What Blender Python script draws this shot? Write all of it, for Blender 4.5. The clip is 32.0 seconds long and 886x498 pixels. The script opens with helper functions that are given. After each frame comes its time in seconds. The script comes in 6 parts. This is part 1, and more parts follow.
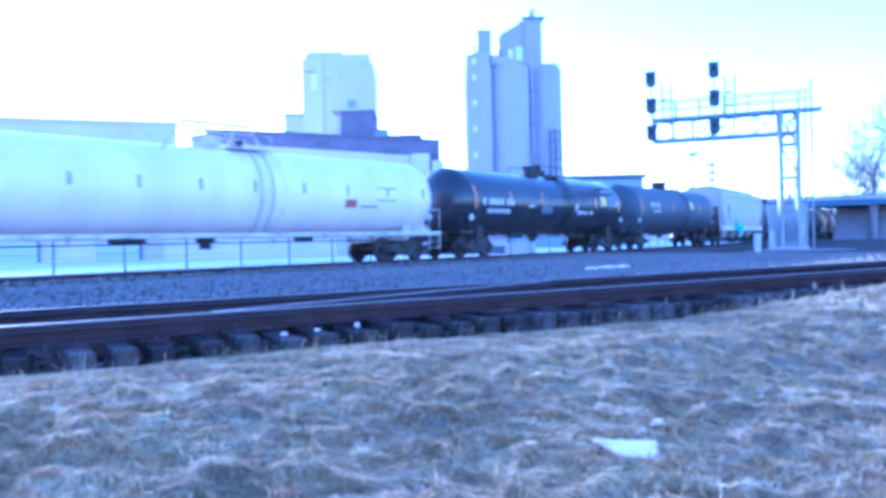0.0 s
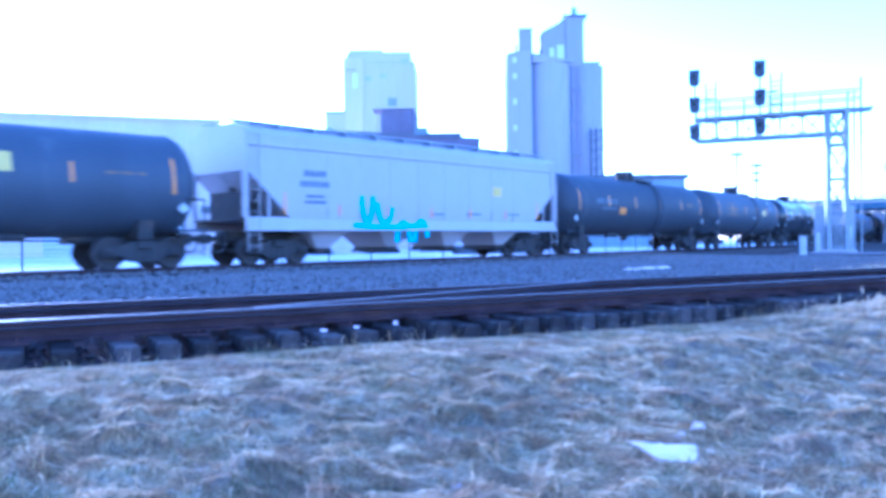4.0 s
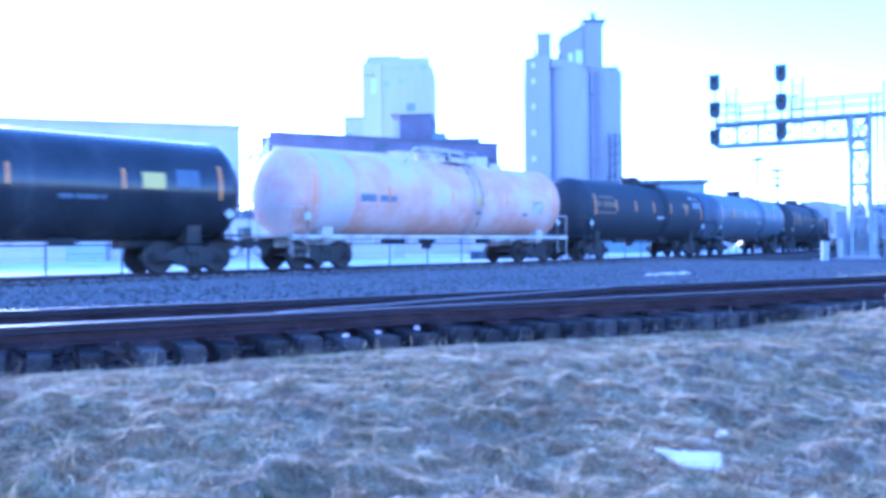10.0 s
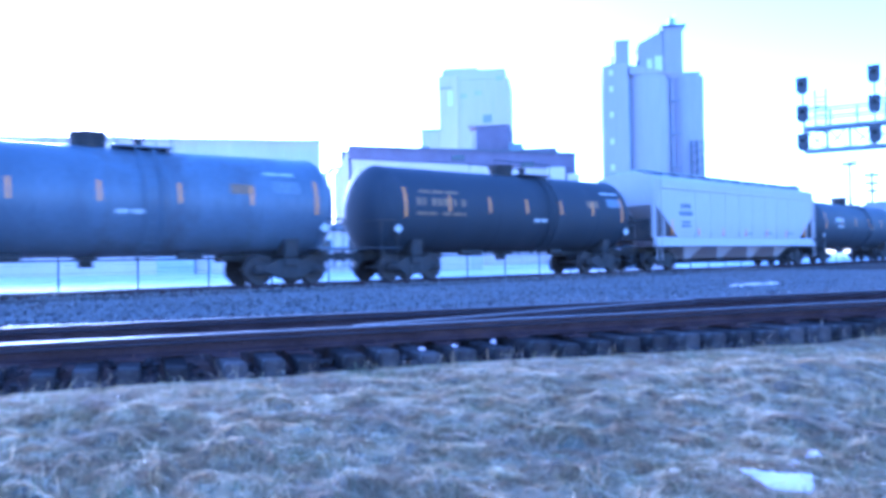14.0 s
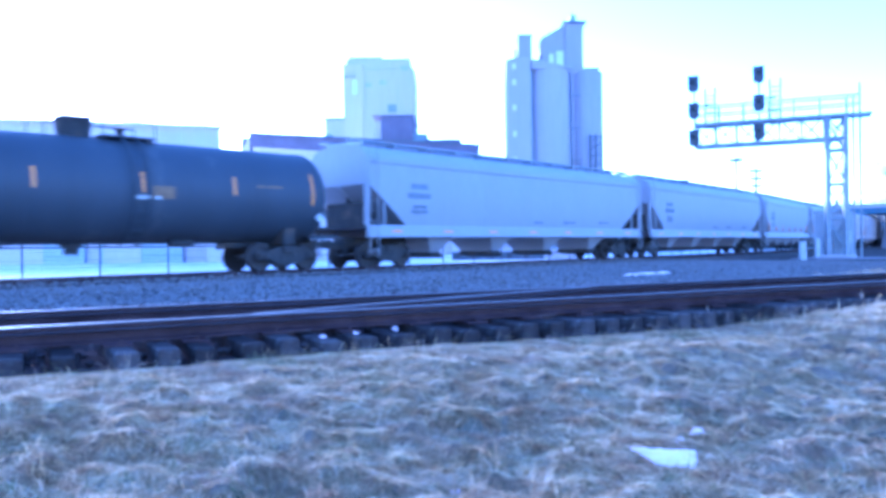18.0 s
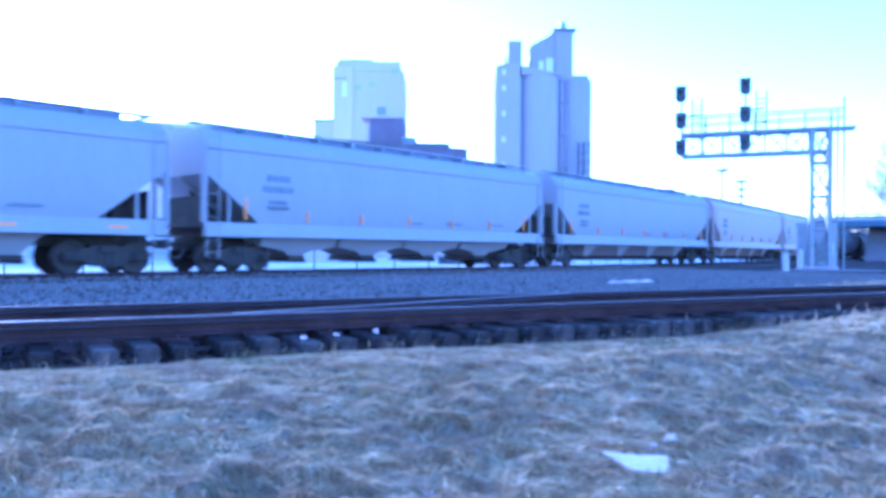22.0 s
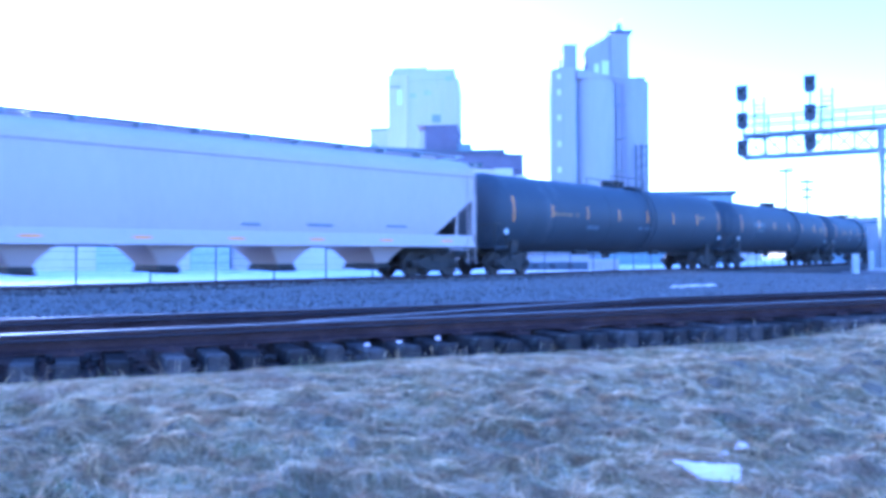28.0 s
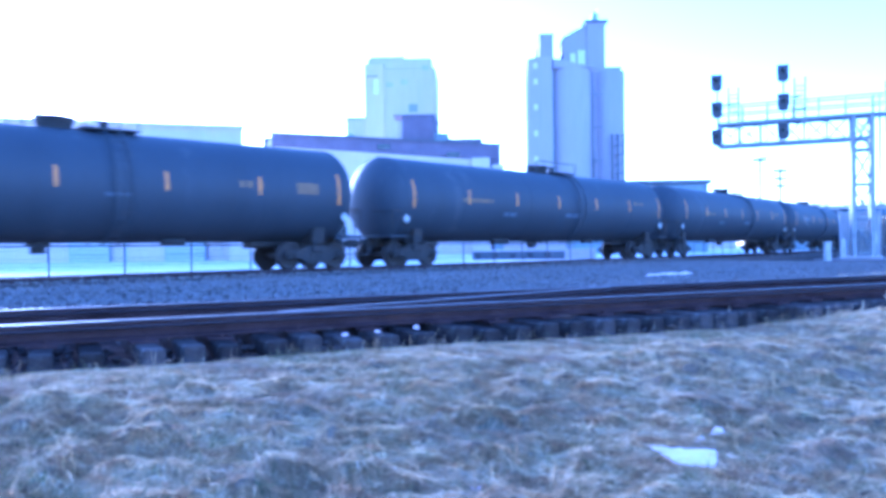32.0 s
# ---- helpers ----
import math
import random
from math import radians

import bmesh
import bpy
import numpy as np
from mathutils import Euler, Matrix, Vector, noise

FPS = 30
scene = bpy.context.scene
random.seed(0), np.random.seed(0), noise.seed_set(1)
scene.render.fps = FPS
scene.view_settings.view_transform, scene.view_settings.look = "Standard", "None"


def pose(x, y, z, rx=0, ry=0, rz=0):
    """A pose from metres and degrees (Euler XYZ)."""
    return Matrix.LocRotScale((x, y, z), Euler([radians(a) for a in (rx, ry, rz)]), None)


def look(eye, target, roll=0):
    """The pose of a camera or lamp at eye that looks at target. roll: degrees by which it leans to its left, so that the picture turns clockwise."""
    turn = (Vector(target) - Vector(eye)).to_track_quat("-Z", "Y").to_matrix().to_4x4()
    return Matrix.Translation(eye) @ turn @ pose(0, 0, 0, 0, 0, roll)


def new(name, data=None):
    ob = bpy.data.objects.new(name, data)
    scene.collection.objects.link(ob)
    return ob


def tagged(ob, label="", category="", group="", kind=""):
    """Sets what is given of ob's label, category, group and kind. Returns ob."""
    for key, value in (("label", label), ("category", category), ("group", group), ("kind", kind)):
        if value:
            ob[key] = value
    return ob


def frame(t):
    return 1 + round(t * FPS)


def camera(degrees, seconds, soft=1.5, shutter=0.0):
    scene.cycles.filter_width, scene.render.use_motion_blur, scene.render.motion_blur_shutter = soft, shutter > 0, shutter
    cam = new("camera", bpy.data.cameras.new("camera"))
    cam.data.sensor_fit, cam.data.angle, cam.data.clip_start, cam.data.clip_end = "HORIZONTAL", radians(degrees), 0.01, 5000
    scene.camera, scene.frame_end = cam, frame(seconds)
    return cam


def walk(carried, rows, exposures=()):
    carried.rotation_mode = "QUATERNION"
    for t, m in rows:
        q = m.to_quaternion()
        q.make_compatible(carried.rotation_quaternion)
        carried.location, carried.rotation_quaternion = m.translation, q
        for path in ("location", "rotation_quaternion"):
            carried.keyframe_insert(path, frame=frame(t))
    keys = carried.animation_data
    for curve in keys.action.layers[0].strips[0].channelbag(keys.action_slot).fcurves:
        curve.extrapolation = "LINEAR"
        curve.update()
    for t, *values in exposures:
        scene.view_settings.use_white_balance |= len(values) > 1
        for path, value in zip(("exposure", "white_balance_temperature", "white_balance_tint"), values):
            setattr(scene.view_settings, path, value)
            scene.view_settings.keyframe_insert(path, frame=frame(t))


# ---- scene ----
# Camera: hand-held on the spot, swinging slowly. Seconds, x, y, z from the first stance, yaw, pitch, roll.
EYE = 1.1
cam = camera(58.2, 32.0, soft=3.8, shutter=0.4)
ROWS = [
    (0, 0.003, 0.012, -0.003, -1.54, -0.45, 1.37),
    (0.5, -0.008, 0.002, -0.001, -1.26, -0.61, 1.04),
    (1, -0.010, 0.022, -0.002, -0.18, -0.89, 0.51),
    (1.5, -0.009, 0.015, -0.005, 0.55, -0.99, 0.42),
    (2, -0.010, 0.005, 0.000, 1.01, -1.25, 0.29),
    (2.5, -0.014, 0.009, -0.002, 2.30, -0.65, 0.02),
    (4.5, 0.001, 0.006, 0.002, 0.17, -0.41, 1.27),
    (5, -0.002, 0.006, -0.000, -1.18, 0.03, 1.32),
    (5.5, -0.003, 0.000, 0.001, -1.16, 0.31, 1.19),
    (6, -0.003, 0.002, 0.000, -1.24, 0.40, 1.35),
    (6.5, -0.007, -0.001, 0.001, -1.23, -0.17, 1.04),
    (7, -0.010, 0.005, 0.000, -0.77, -0.37, 0.60),
    (7.5, -0.010, 0.003, 0.004, -0.60, -0.19, 0.56),
    (8, -0.011, 0.005, 0.000, -0.61, 0.36, 0.38),
    (8.5, -0.015, -0.005, 0.001, -0.55, 0.41, 0.33),
    (9, -0.015, -0.006, 0.006, 0.32, 0.42, 0.19),
    (9.5, -0.020, -0.003, -0.002, 0.76, 0.50, 0.22),
    (10, -0.028, -0.011, 0.006, 2.52, -0.13, 0.61),
    (10.5, -0.015, -0.031, 0.012, 4.99, 0.21, 0.29),
    (11, -0.007, -0.000, 0.021, 7.75, 0.66, 0.29),
    (11.5, -0.030, -0.003, 0.010, 9.06, 1.66, 0.17),
    (12, -0.011, 0.018, 0.015, 10.70, 1.45, 0.92),
    (12.5, -0.005, 0.003, 0.018, 9.63, 1.15, 1.05),
    (13, -0.008, -0.000, 0.018, 9.43, 0.70, 1.00),
    (13.5, -0.009, 0.015, 0.020, 8.29, 0.73, 1.35),
    (15.5, -0.025, -0.014, 0.012, 8.10, 1.12, 0.34),
    (16, -0.007, -0.015, 0.007, 5.91, 1.55, 0.06),
    (16.5, -0.007, -0.002, 0.005, 4.01, 1.12, 0.23),
    (17, -0.007, -0.000, -0.000, 3.04, 0.69, 0.24),
    (17.5, -0.004, 0.003, -0.002, 2.15, 0.30, 0.33),
    (18, 0.004, 0.002, -0.001, 1.23, -0.07, 0.84),
    (18.5, 0.002, -0.004, -0.002, 0.37, -0.38, 0.94),
    (19, -0.000, -0.000, 0.000, 0.00, -0.50, 0.60),
    (19.5, 0.002, -0.005, -0.000, 0.40, -0.52, 0.48),
    (20, 0.011, -0.006, -0.002, -0.60, -0.56, 0.56),
    (20.5, 0.013, -0.010, -0.005, -2.21, -0.85, 0.47),
    (21, 0.019, -0.015, -0.007, -2.12, -1.20, 0.14),
    (21.5, 0.033, -0.016, -0.002, -1.01, -1.23, -0.10),
    (22, 0.038, -0.035, -0.002, 0.26, 0.21, -0.34),
    (22.5, 0.051, -0.050, -0.004, 0.99, 0.51, -0.60),
    (23, 0.061, -0.050, -0.005, 1.22, 0.06, -0.45),
    (23.5, 0.047, -0.039, -0.005, 0.40, -0.07, 0.02),
    (24, 0.026, -0.041, -0.001, 1.55, -0.13, 0.39),
    (24.5, 0.020, -0.042, 0.002, 3.66, -0.23, 0.35),
    (25, 0.025, -0.030, 0.003, 3.87, -0.20, 0.55),
    (25.5, 0.011, -0.044, 0.001, 3.07, -0.20, 0.60),
    (27.5, 0.010, -0.043, 0.005, 4.21, 0.48, 0.44),
    (28, 0.005, -0.047, 0.003, 4.33, 0.67, 0.38),
    (28.5, -0.005, -0.045, 0.005, 4.26, 0.64, 0.49),
    (29, -0.024, -0.054, 0.007, 6.86, 0.74, 0.58),
    (29.5, -0.020, -0.049, 0.008, 9.96, 0.83, 0.49),
    (30, -0.014, -0.032, 0.006, 10.20, 0.47, 0.54),
    (30.5, -0.005, -0.025, -0.000, 6.03, -0.09, 0.49),
    (31, -0.005, -0.022, -0.001, 2.91, -0.03, 0.60),
    (31.5, -0.004, -0.038, -0.001, 2.56, 0.33, 0.58),
    (32, 0.001, -0.035, -0.003, 2.71, -0.08, 0.66),
]
walk(cam, [(t, pose(x, y, EYE + z, 90 + pitch, roll, yaw)) for t, x, y, z, yaw, pitch, roll in ROWS],
     exposures=[(t, stops, 3800, 32) for t, stops in ((0, 2.24), (2, 2.23), (5, 2.3), (6, 2.36), (8, 2.35), (10, 2.24), (12, 2.2), (16, 2.24), (18, 2.2), (21, 2.11), (24, 2.18), (28, 2.22), (32, 2.2))])

# ---- light ----
SUN_AZ, SUN_UP = -35.0, 14.0
world = bpy.data.worlds.new("sky")
scene.world = world
world.use_nodes = True
wt = world.node_tree
sky = wt.nodes.new("ShaderNodeTexSky")
sky.sky_type, sky.sun_disc = "NISHITA", False
sky.sun_elevation, sky.sun_rotation = radians(SUN_UP), radians(SUN_AZ)
sky.air_density, sky.dust_density, sky.ozone_density = 1.0, 0.4, 1.0
wt.nodes["Background"].inputs["Strength"].default_value = 0.15
wt.links.new(sky.outputs[0], wt.nodes["Background"].inputs["Color"])
sun = new("sun", bpy.data.lights.new("sun", "SUN"))
sun.data.energy, sun.data.angle, sun.data.color = 2.0, radians(8.0), (1.0, 0.95, 0.87)
sun_dir = Vector((math.sin(radians(SUN_AZ)), math.cos(radians(SUN_AZ)), math.tan(radians(SUN_UP)))).normalized()
sun.matrix_world = look(sun_dir * 400, (0, 0, 0))


# ---- materials ----
def mat(name, col, rough=0.7, metal=0.0, var=0.25, scale=3.0, fine=40.0, bump=0.1, dirt=None, dirt_amount=0.3, streak=False,
        per_piece=0.0, coat=0.0, grain_mix=0.35):
    """A painted, mineral or metal surface: base colour, broad stains and fine grain, dirt patches, relief."""
    m = bpy.data.materials.new(name)
    m.use_nodes = True
    nt = m.node_tree
    b = nt.nodes["Principled BSDF"]
    b.inputs["Metallic"].default_value = metal
    if rough >= 0.9:
        b.inputs["Specular IOR Level"].default_value = 0.0
    if coat:
        b.inputs["Coat Weight"].default_value = coat
        b.inputs["Coat Roughness"].default_value = 0.12
    co = nt.nodes.new("ShaderNodeTexCoord")
    mp = nt.nodes.new("ShaderNodeMapping")
    if streak:
        mp.inputs["Scale"].default_value = (1.0, 1.0, 0.12)
    nt.links.new(co.outputs["Object"], mp.inputs["Vector"])

    def noise_at(s, detail):
        n = nt.nodes.new("ShaderNodeTexNoise")
        n.inputs["Scale"].default_value, n.inputs["Detail"].default_value, n.inputs["Roughness"].default_value = s, detail, 0.62
        nt.links.new(mp.outputs[0], n.inputs["Vector"])
        return n
    broad, grain = noise_at(scale, 5), noise_at(fine, 4)
    dark = tuple(c * (1 - var) for c in col) + (1,)
    light = tuple(min(1, c * (1 + var * 0.6)) for c in col) + (1,)
    ramp = nt.nodes.new("ShaderNodeValToRGB")
    ramp.color_ramp.elements[0].position, ramp.color_ramp.elements[1].position = 0.3, 0.7
    ramp.color_ramp.elements[0].color, ramp.color_ramp.elements[1].color = dark, light
    nt.links.new(broad.outputs["Fac"], ramp.inputs["Fac"])
    mix = nt.nodes.new("ShaderNodeMix")
    mix.data_type, mix.blend_type = "RGBA", "OVERLAY"
    mix.inputs["Factor"].default_value = grain_mix
    nt.links.new(ramp.outputs[0], mix.inputs["A"])
    nt.links.new(grain.outputs["Fac"], mix.inputs["B"])
    last = mix.outputs["Result"]
    if dirt:
        patch = noise_at(scale * 0.6 + 0.3, 7)
        r2 = nt.nodes.new("ShaderNodeValToRGB")
        r2.color_ramp.elements[0].position, r2.color_ramp.elements[1].position = 0.62 - 0.3 * dirt_amount, 0.8 - 0.3 * dirt_amount
        nt.links.new(patch.outputs["Fac"], r2.inputs["Fac"])
        m2 = nt.nodes.new("ShaderNodeMix")
        m2.data_type = "RGBA"
        m2.inputs["B"].default_value = (*dirt, 1)
        nt.links.new(r2.outputs[0], m2.inputs["Factor"])
        nt.links.new(last, m2.inputs["A"])
        last = m2.outputs["Result"]
    if per_piece:
        info = nt.nodes.new("ShaderNodeObjectInfo")
        hsv = nt.nodes.new("ShaderNodeHueSaturation")
        rng = nt.nodes.new("ShaderNodeMapRange")
        rng.inputs["To Min"].default_value, rng.inputs["To Max"].default_value = 1 - per_piece, 1 + per_piece
        nt.links.new(info.outputs["Random"], rng.inputs["Value"])
        nt.links.new(rng.outputs[0], hsv.inputs["Value"])
        nt.links.new(last, hsv.inputs["Color"])
        last = hsv.outputs[0]
    nt.links.new(last, b.inputs["Base Color"])
    rr = nt.nodes.new("ShaderNodeMapRange")
    rr.inputs["To Min"].default_value, rr.inputs["To Max"].default_value = max(0.03, rough - 0.12), min(1, rough + 0.12)
    nt.links.new(broad.outputs["Fac"], rr.inputs["Value"])
    nt.links.new(rr.outputs[0], b.inputs["Roughness"])
    if bump:
        bp = nt.nodes.new("ShaderNodeBump")
        bp.inputs["Strength"].default_value, bp.inputs["Distance"].default_value = bump, 0.02
        nt.links.new(grain.outputs["Fac"], bp.inputs["Height"])
        nt.links.new(bp.outputs[0], b.inputs["Normal"])
    return m


BLACK = mat("black_tank_paint", (0.052, 0.058, 0.072), 0.62, var=0.18, scale=0.7, fine=18, bump=0.04, dirt=(0.12, 0.12, 0.128), dirt_amount=0.06, streak=True, grain_mix=0.12)
BLACK_MATT = mat("matt_black_tank_paint", (0.034, 0.037, 0.046), 0.7, var=0.18, scale=0.7, fine=18, bump=0.04, dirt=(0.06, 0.06, 0.065), dirt_amount=0.1, streak=True, grain_mix=0.12)
BLACK_DUSTY = mat("dusty_black_tank_paint", (0.072, 0.08, 0.098), 0.6, var=0.18, scale=0.7, fine=18, bump=0.04, dirt=(0.165, 0.165, 0.173), dirt_amount=0.1, streak=True, grain_mix=0.12)
BLACK_GLOSS = mat("glossy_black_tank_paint", (0.0364, 0.0378, 0.042), 0.2, var=0.35, scale=0.7, fine=16, bump=0.02, dirt=(0.084, 0.084, 0.084), dirt_amount=0.06, streak=True)
SLATE = mat("faded_slate_tank_paint", (0.132, 0.152, 0.194), 0.45, var=0.3, scale=0.6, fine=18, bump=0.04, dirt=(0.0775, 0.0775, 0.0853), dirt_amount=0.25, streak=True)
WHITE_TANK = mat("white_tank_paint", (0.86, 0.74, 0.72), 0.35, var=0.12, scale=0.6, fine=16, bump=0.03, dirt=(0.61, 0.512, 0.464), dirt_amount=0.1, streak=True)
TAN_TANK = mat("sun_bleached_orange_tank_paint", (0.72, 0.42, 0.29), 0.62, var=0.15, scale=0.8, fine=14, bump=0.05, dirt=(0.72, 0.57, 0.48), dirt_amount=0.6)
TAN_PALE = mat("pale_primer_patch", (0.66, 0.55, 0.49), 0.65, var=0.12, scale=0.8, fine=14, bump=0.05, dirt=(0.68, 0.40, 0.28), dirt_amount=0.35)
HUT_PAINT = mat("light_grey_hut_paint", (0.46, 0.46, 0.48), 0.5, var=0.1, scale=2, fine=20, bump=0.05)
POST_PAINT = mat("dulled_white_post_paint", (0.5, 0.49, 0.48), 0.55, var=0.15, scale=3, fine=20, bump=0.05)
SILO = mat("pale_slip_formed_concrete", (0.43, 0.39, 0.41), 0.87, var=0.05, scale=0.1, fine=1.2, bump=0.15, dirt=(0.39, 0.37, 0.39), dirt_amount=0.15, streak=True, grain_mix=0.12)
# Darker copy of SILO, with the right cell's slight shading put into the colour.
SILO_MID = mat("shade_grey_slip_formed_concrete", (0.375, 0.345, 0.38), 0.87, var=0.06, scale=0.1, fine=1.2, bump=0.15, dirt=(0.33, 0.32, 0.345), dirt_amount=0.2, streak=True, grain_mix=0.12)
HOPPER_GREY = mat("light_grey_hopper_paint", (0.47, 0.43, 0.435), 0.5, var=0.05, scale=0.5, fine=14, bump=0.04, dirt=(0.45, 0.41, 0.4), dirt_amount=0.03, streak=True, grain_mix=0.12)
HOPPER_BLUE = mat("pale_grey_hopper_paint", (0.35, 0.342, 0.365), 0.5, var=0.05, scale=0.5, fine=14, bump=0.04, dirt=(0.37, 0.365, 0.375), dirt_amount=0.03, streak=True, grain_mix=0.12)
HOPPER_BEIGE = mat("off_white_hopper_paint", (0.49, 0.41, 0.385), 0.55, var=0.05, scale=0.5, fine=14, bump=0.04, dirt=(0.47, 0.39, 0.34), dirt_amount=0.03, streak=True, grain_mix=0.12)
UNDER = mat("dark_grimy_underframe_steel", (0.0364, 0.0338, 0.0325), 0.75, var=0.4, scale=2.5, fine=30, bump=0.15, dirt=(0.091, 0.065, 0.0455), dirt_amount=0.3)
PALE_FRAME = mat("pale_underframe_paint", (0.585, 0.546, 0.494), 0.6, var=0.25, scale=2.5, fine=30, bump=0.1, dirt=(0.234, 0.156, 0.104), dirt_amount=0.35)
WHEEL = mat("wheel_steel", (0.0455, 0.039, 0.0364), 0.6, metal=0.3, var=0.35, scale=5, fine=40, bump=0.1)
ORANGE = mat("orange_reflector_tape", (0.78, 0.31, 0.05), 0.35, var=0.1, scale=6, bump=0.0)
YELLOW = mat("yellow_sign_vinyl", (0.7, 0.532, 0.126), 0.5, var=0.1, scale=6, bump=0.0)
WHITE_MARK = mat("white_stencil_paint", (0.544, 0.544, 0.544), 0.6, var=0.3, scale=9, bump=0.0)
DIM_MARK = mat("faded_ochre_stencil_paint", (0.225, 0.143, 0.075), 0.65, var=0.3, scale=9, bump=0.0)
DARK_MARK = mat("dark_stencil_paint", (0.195, 0.217, 0.255), 0.65, var=0.3, scale=9, bump=0.0)
BROWN_MARK = mat("brown_placard", (0.33, 0.135, 0.06), 0.6, var=0.2, scale=9, bump=0.0)
CYAN_PAINT = mat("cyan_spray_paint", (0.042, 0.504, 0.77), 0.45, var=0.2, scale=6, bump=0.0)
RAIL_TOP = mat("worn_rail_steel", (0.075, 0.06, 0.064), 0.55, metal=0.1, var=0.25, scale=3, fine=60, bump=0.03)
RAIL_RUST = mat("rusty_rail_steel", (0.0644, 0.042, 0.042), 0.9, metal=0.0, var=0.4, scale=4, fine=60, bump=0.2, dirt=(0.084, 0.0504, 0.042), dirt_amount=0.15)
TIE = mat("weathered_creosoted_timber", (0.062, 0.052, 0.05), 0.9, var=0.45, scale=4, fine=60, bump=0.5, dirt=(0.16, 0.15, 0.14), dirt_amount=0.3, per_piece=0.45)
BALLAST = mat("grey_crushed_stone", (0.136, 0.127, 0.121), 0.92, var=0.5, scale=5, fine=17, bump=1.0, dirt=(0.062, 0.0558, 0.0527), dirt_amount=0.45)
SIDING_BALLAST = mat("rust_stained_ballast", (0.063, 0.0504, 0.0476), 0.95, var=0.5, scale=5, fine=17, bump=1.0, dirt=(0.035, 0.028, 0.028), dirt_amount=0.45)
SIDING_STONE = mat("rust_stained_stone", (0.084, 0.07, 0.0658), 0.9, var=0.5, scale=7, fine=50, bump=0.2)
SLOPE_PAVING = mat("weathered_slope_paving", (0.26, 0.235, 0.245), 0.9, var=0.2, scale=0.5, fine=6, bump=0.3, dirt=(0.24, 0.22, 0.22), dirt_amount=0.3)
GIRDER_BLUE = mat("blue_girder_paint", (0.105, 0.165, 0.24), 0.5, var=0.2, scale=0.8, fine=14, bump=0.05, dirt=(0.135, 0.12, 0.12), dirt_amount=0.15)
GRAVEL = mat("trackside_gravel", (0.105, 0.0945, 0.0868), 0.95, var=0.5, scale=0.9, fine=9, bump=1.0, dirt=(0.101, 0.0853, 0.0697), dirt_amount=0.45)
STONE = mat("ballast_stone", (0.217, 0.198, 0.189), 0.9, var=0.4, scale=9, fine=50, bump=0.2)
SOIL = mat("thatch_and_soil", (0.24, 0.19, 0.13), 0.95, var=0.45, scale=2.0, fine=45, bump=1.0, dirt=(0.12, 0.115, 0.065), dirt_amount=0.4)
SNOW = mat("old_snow", (0.86, 0.69, 0.7), 0.7, var=0.06, scale=1.5, fine=30, bump=0.25)
SNOW_LOT = mat("trodden_snow", (0.78, 0.728, 0.715), 0.8, var=0.2, scale=0.15, fine=3, bump=0.3, dirt=(0.455, 0.442, 0.429), dirt_amount=0.15)
CONCRETE = mat("pale_concrete", (0.53, 0.475, 0.47), 0.85, var=0.07, scale=0.12, fine=1.5, bump=0.2, dirt=(0.47, 0.44, 0.43), dirt_amount=0.15, streak=True, grain_mix=0.12)
CONCRETE_MID = mat("grey_concrete", (0.433, 0.449, 0.454), 0.87, var=0.08, scale=0.12, fine=1.5, bump=0.2, dirt=(0.342, 0.357, 0.361), dirt_amount=0.15, streak=True)
CONCRETE_DARK = mat("stained_concrete", (0.308, 0.344, 0.361), 0.88, var=0.16, scale=0.12, fine=1.5, bump=0.2, dirt=(0.228, 0.246, 0.249), dirt_amount=0.3, streak=True)
BRICK = mat("dark_red_brick", (0.175, 0.15, 0.19), 0.85, var=0.2, scale=0.3, fine=6, bump=0.3, dirt=(0.14, 0.125, 0.16), dirt_amount=0.3)
CLADDING = mat("white_metal_cladding", (0.6, 0.52, 0.51), 0.55, var=0.1, scale=0.15, fine=3, bump=0.1, dirt=(0.56, 0.51, 0.5), dirt_amount=0.2, streak=True, grain_mix=0.12)
ROOFING = mat("dark_roofing", (0.14, 0.147, 0.161), 0.8, var=0.2, scale=0.3, fine=5, bump=0.2)
GALV = mat("galvanised_steel", (0.468, 0.494, 0.52), 0.5, metal=0.6, var=0.2, scale=4, fine=30, bump=0.05)
SIGNAL_STEEL = mat("weathered_signal_steel", (0.315, 0.323, 0.338), 0.6, metal=0.3, var=0.2, scale=3, fine=30, bump=0.05)
SIGNAL_BLACK = mat("matt_black_signal_paint", (0.075, 0.078, 0.087), 0.6, var=0.3, scale=4, fine=30, bump=0.05)
POLE_WOOD = mat("grey_pole_timber", (0.24, 0.21, 0.188), 0.85, var=0.3, scale=3, fine=40, bump=0.3)
BARK = mat("grey_brown_bark", (0.24, 0.217, 0.203), 0.9, var=0.35, scale=5, fine=40, bump=0.5)
WHITE_PAINT = mat("white_cabinet_and_pane_paint", (0.75, 0.75, 0.74), 0.5, var=0.08, scale=3, fine=20, bump=0.05)
GLASS_DARK = mat("dark_window_glass", (0.05, 0.06, 0.07), 0.12, var=0.15, scale=1, fine=5, bump=0.0)


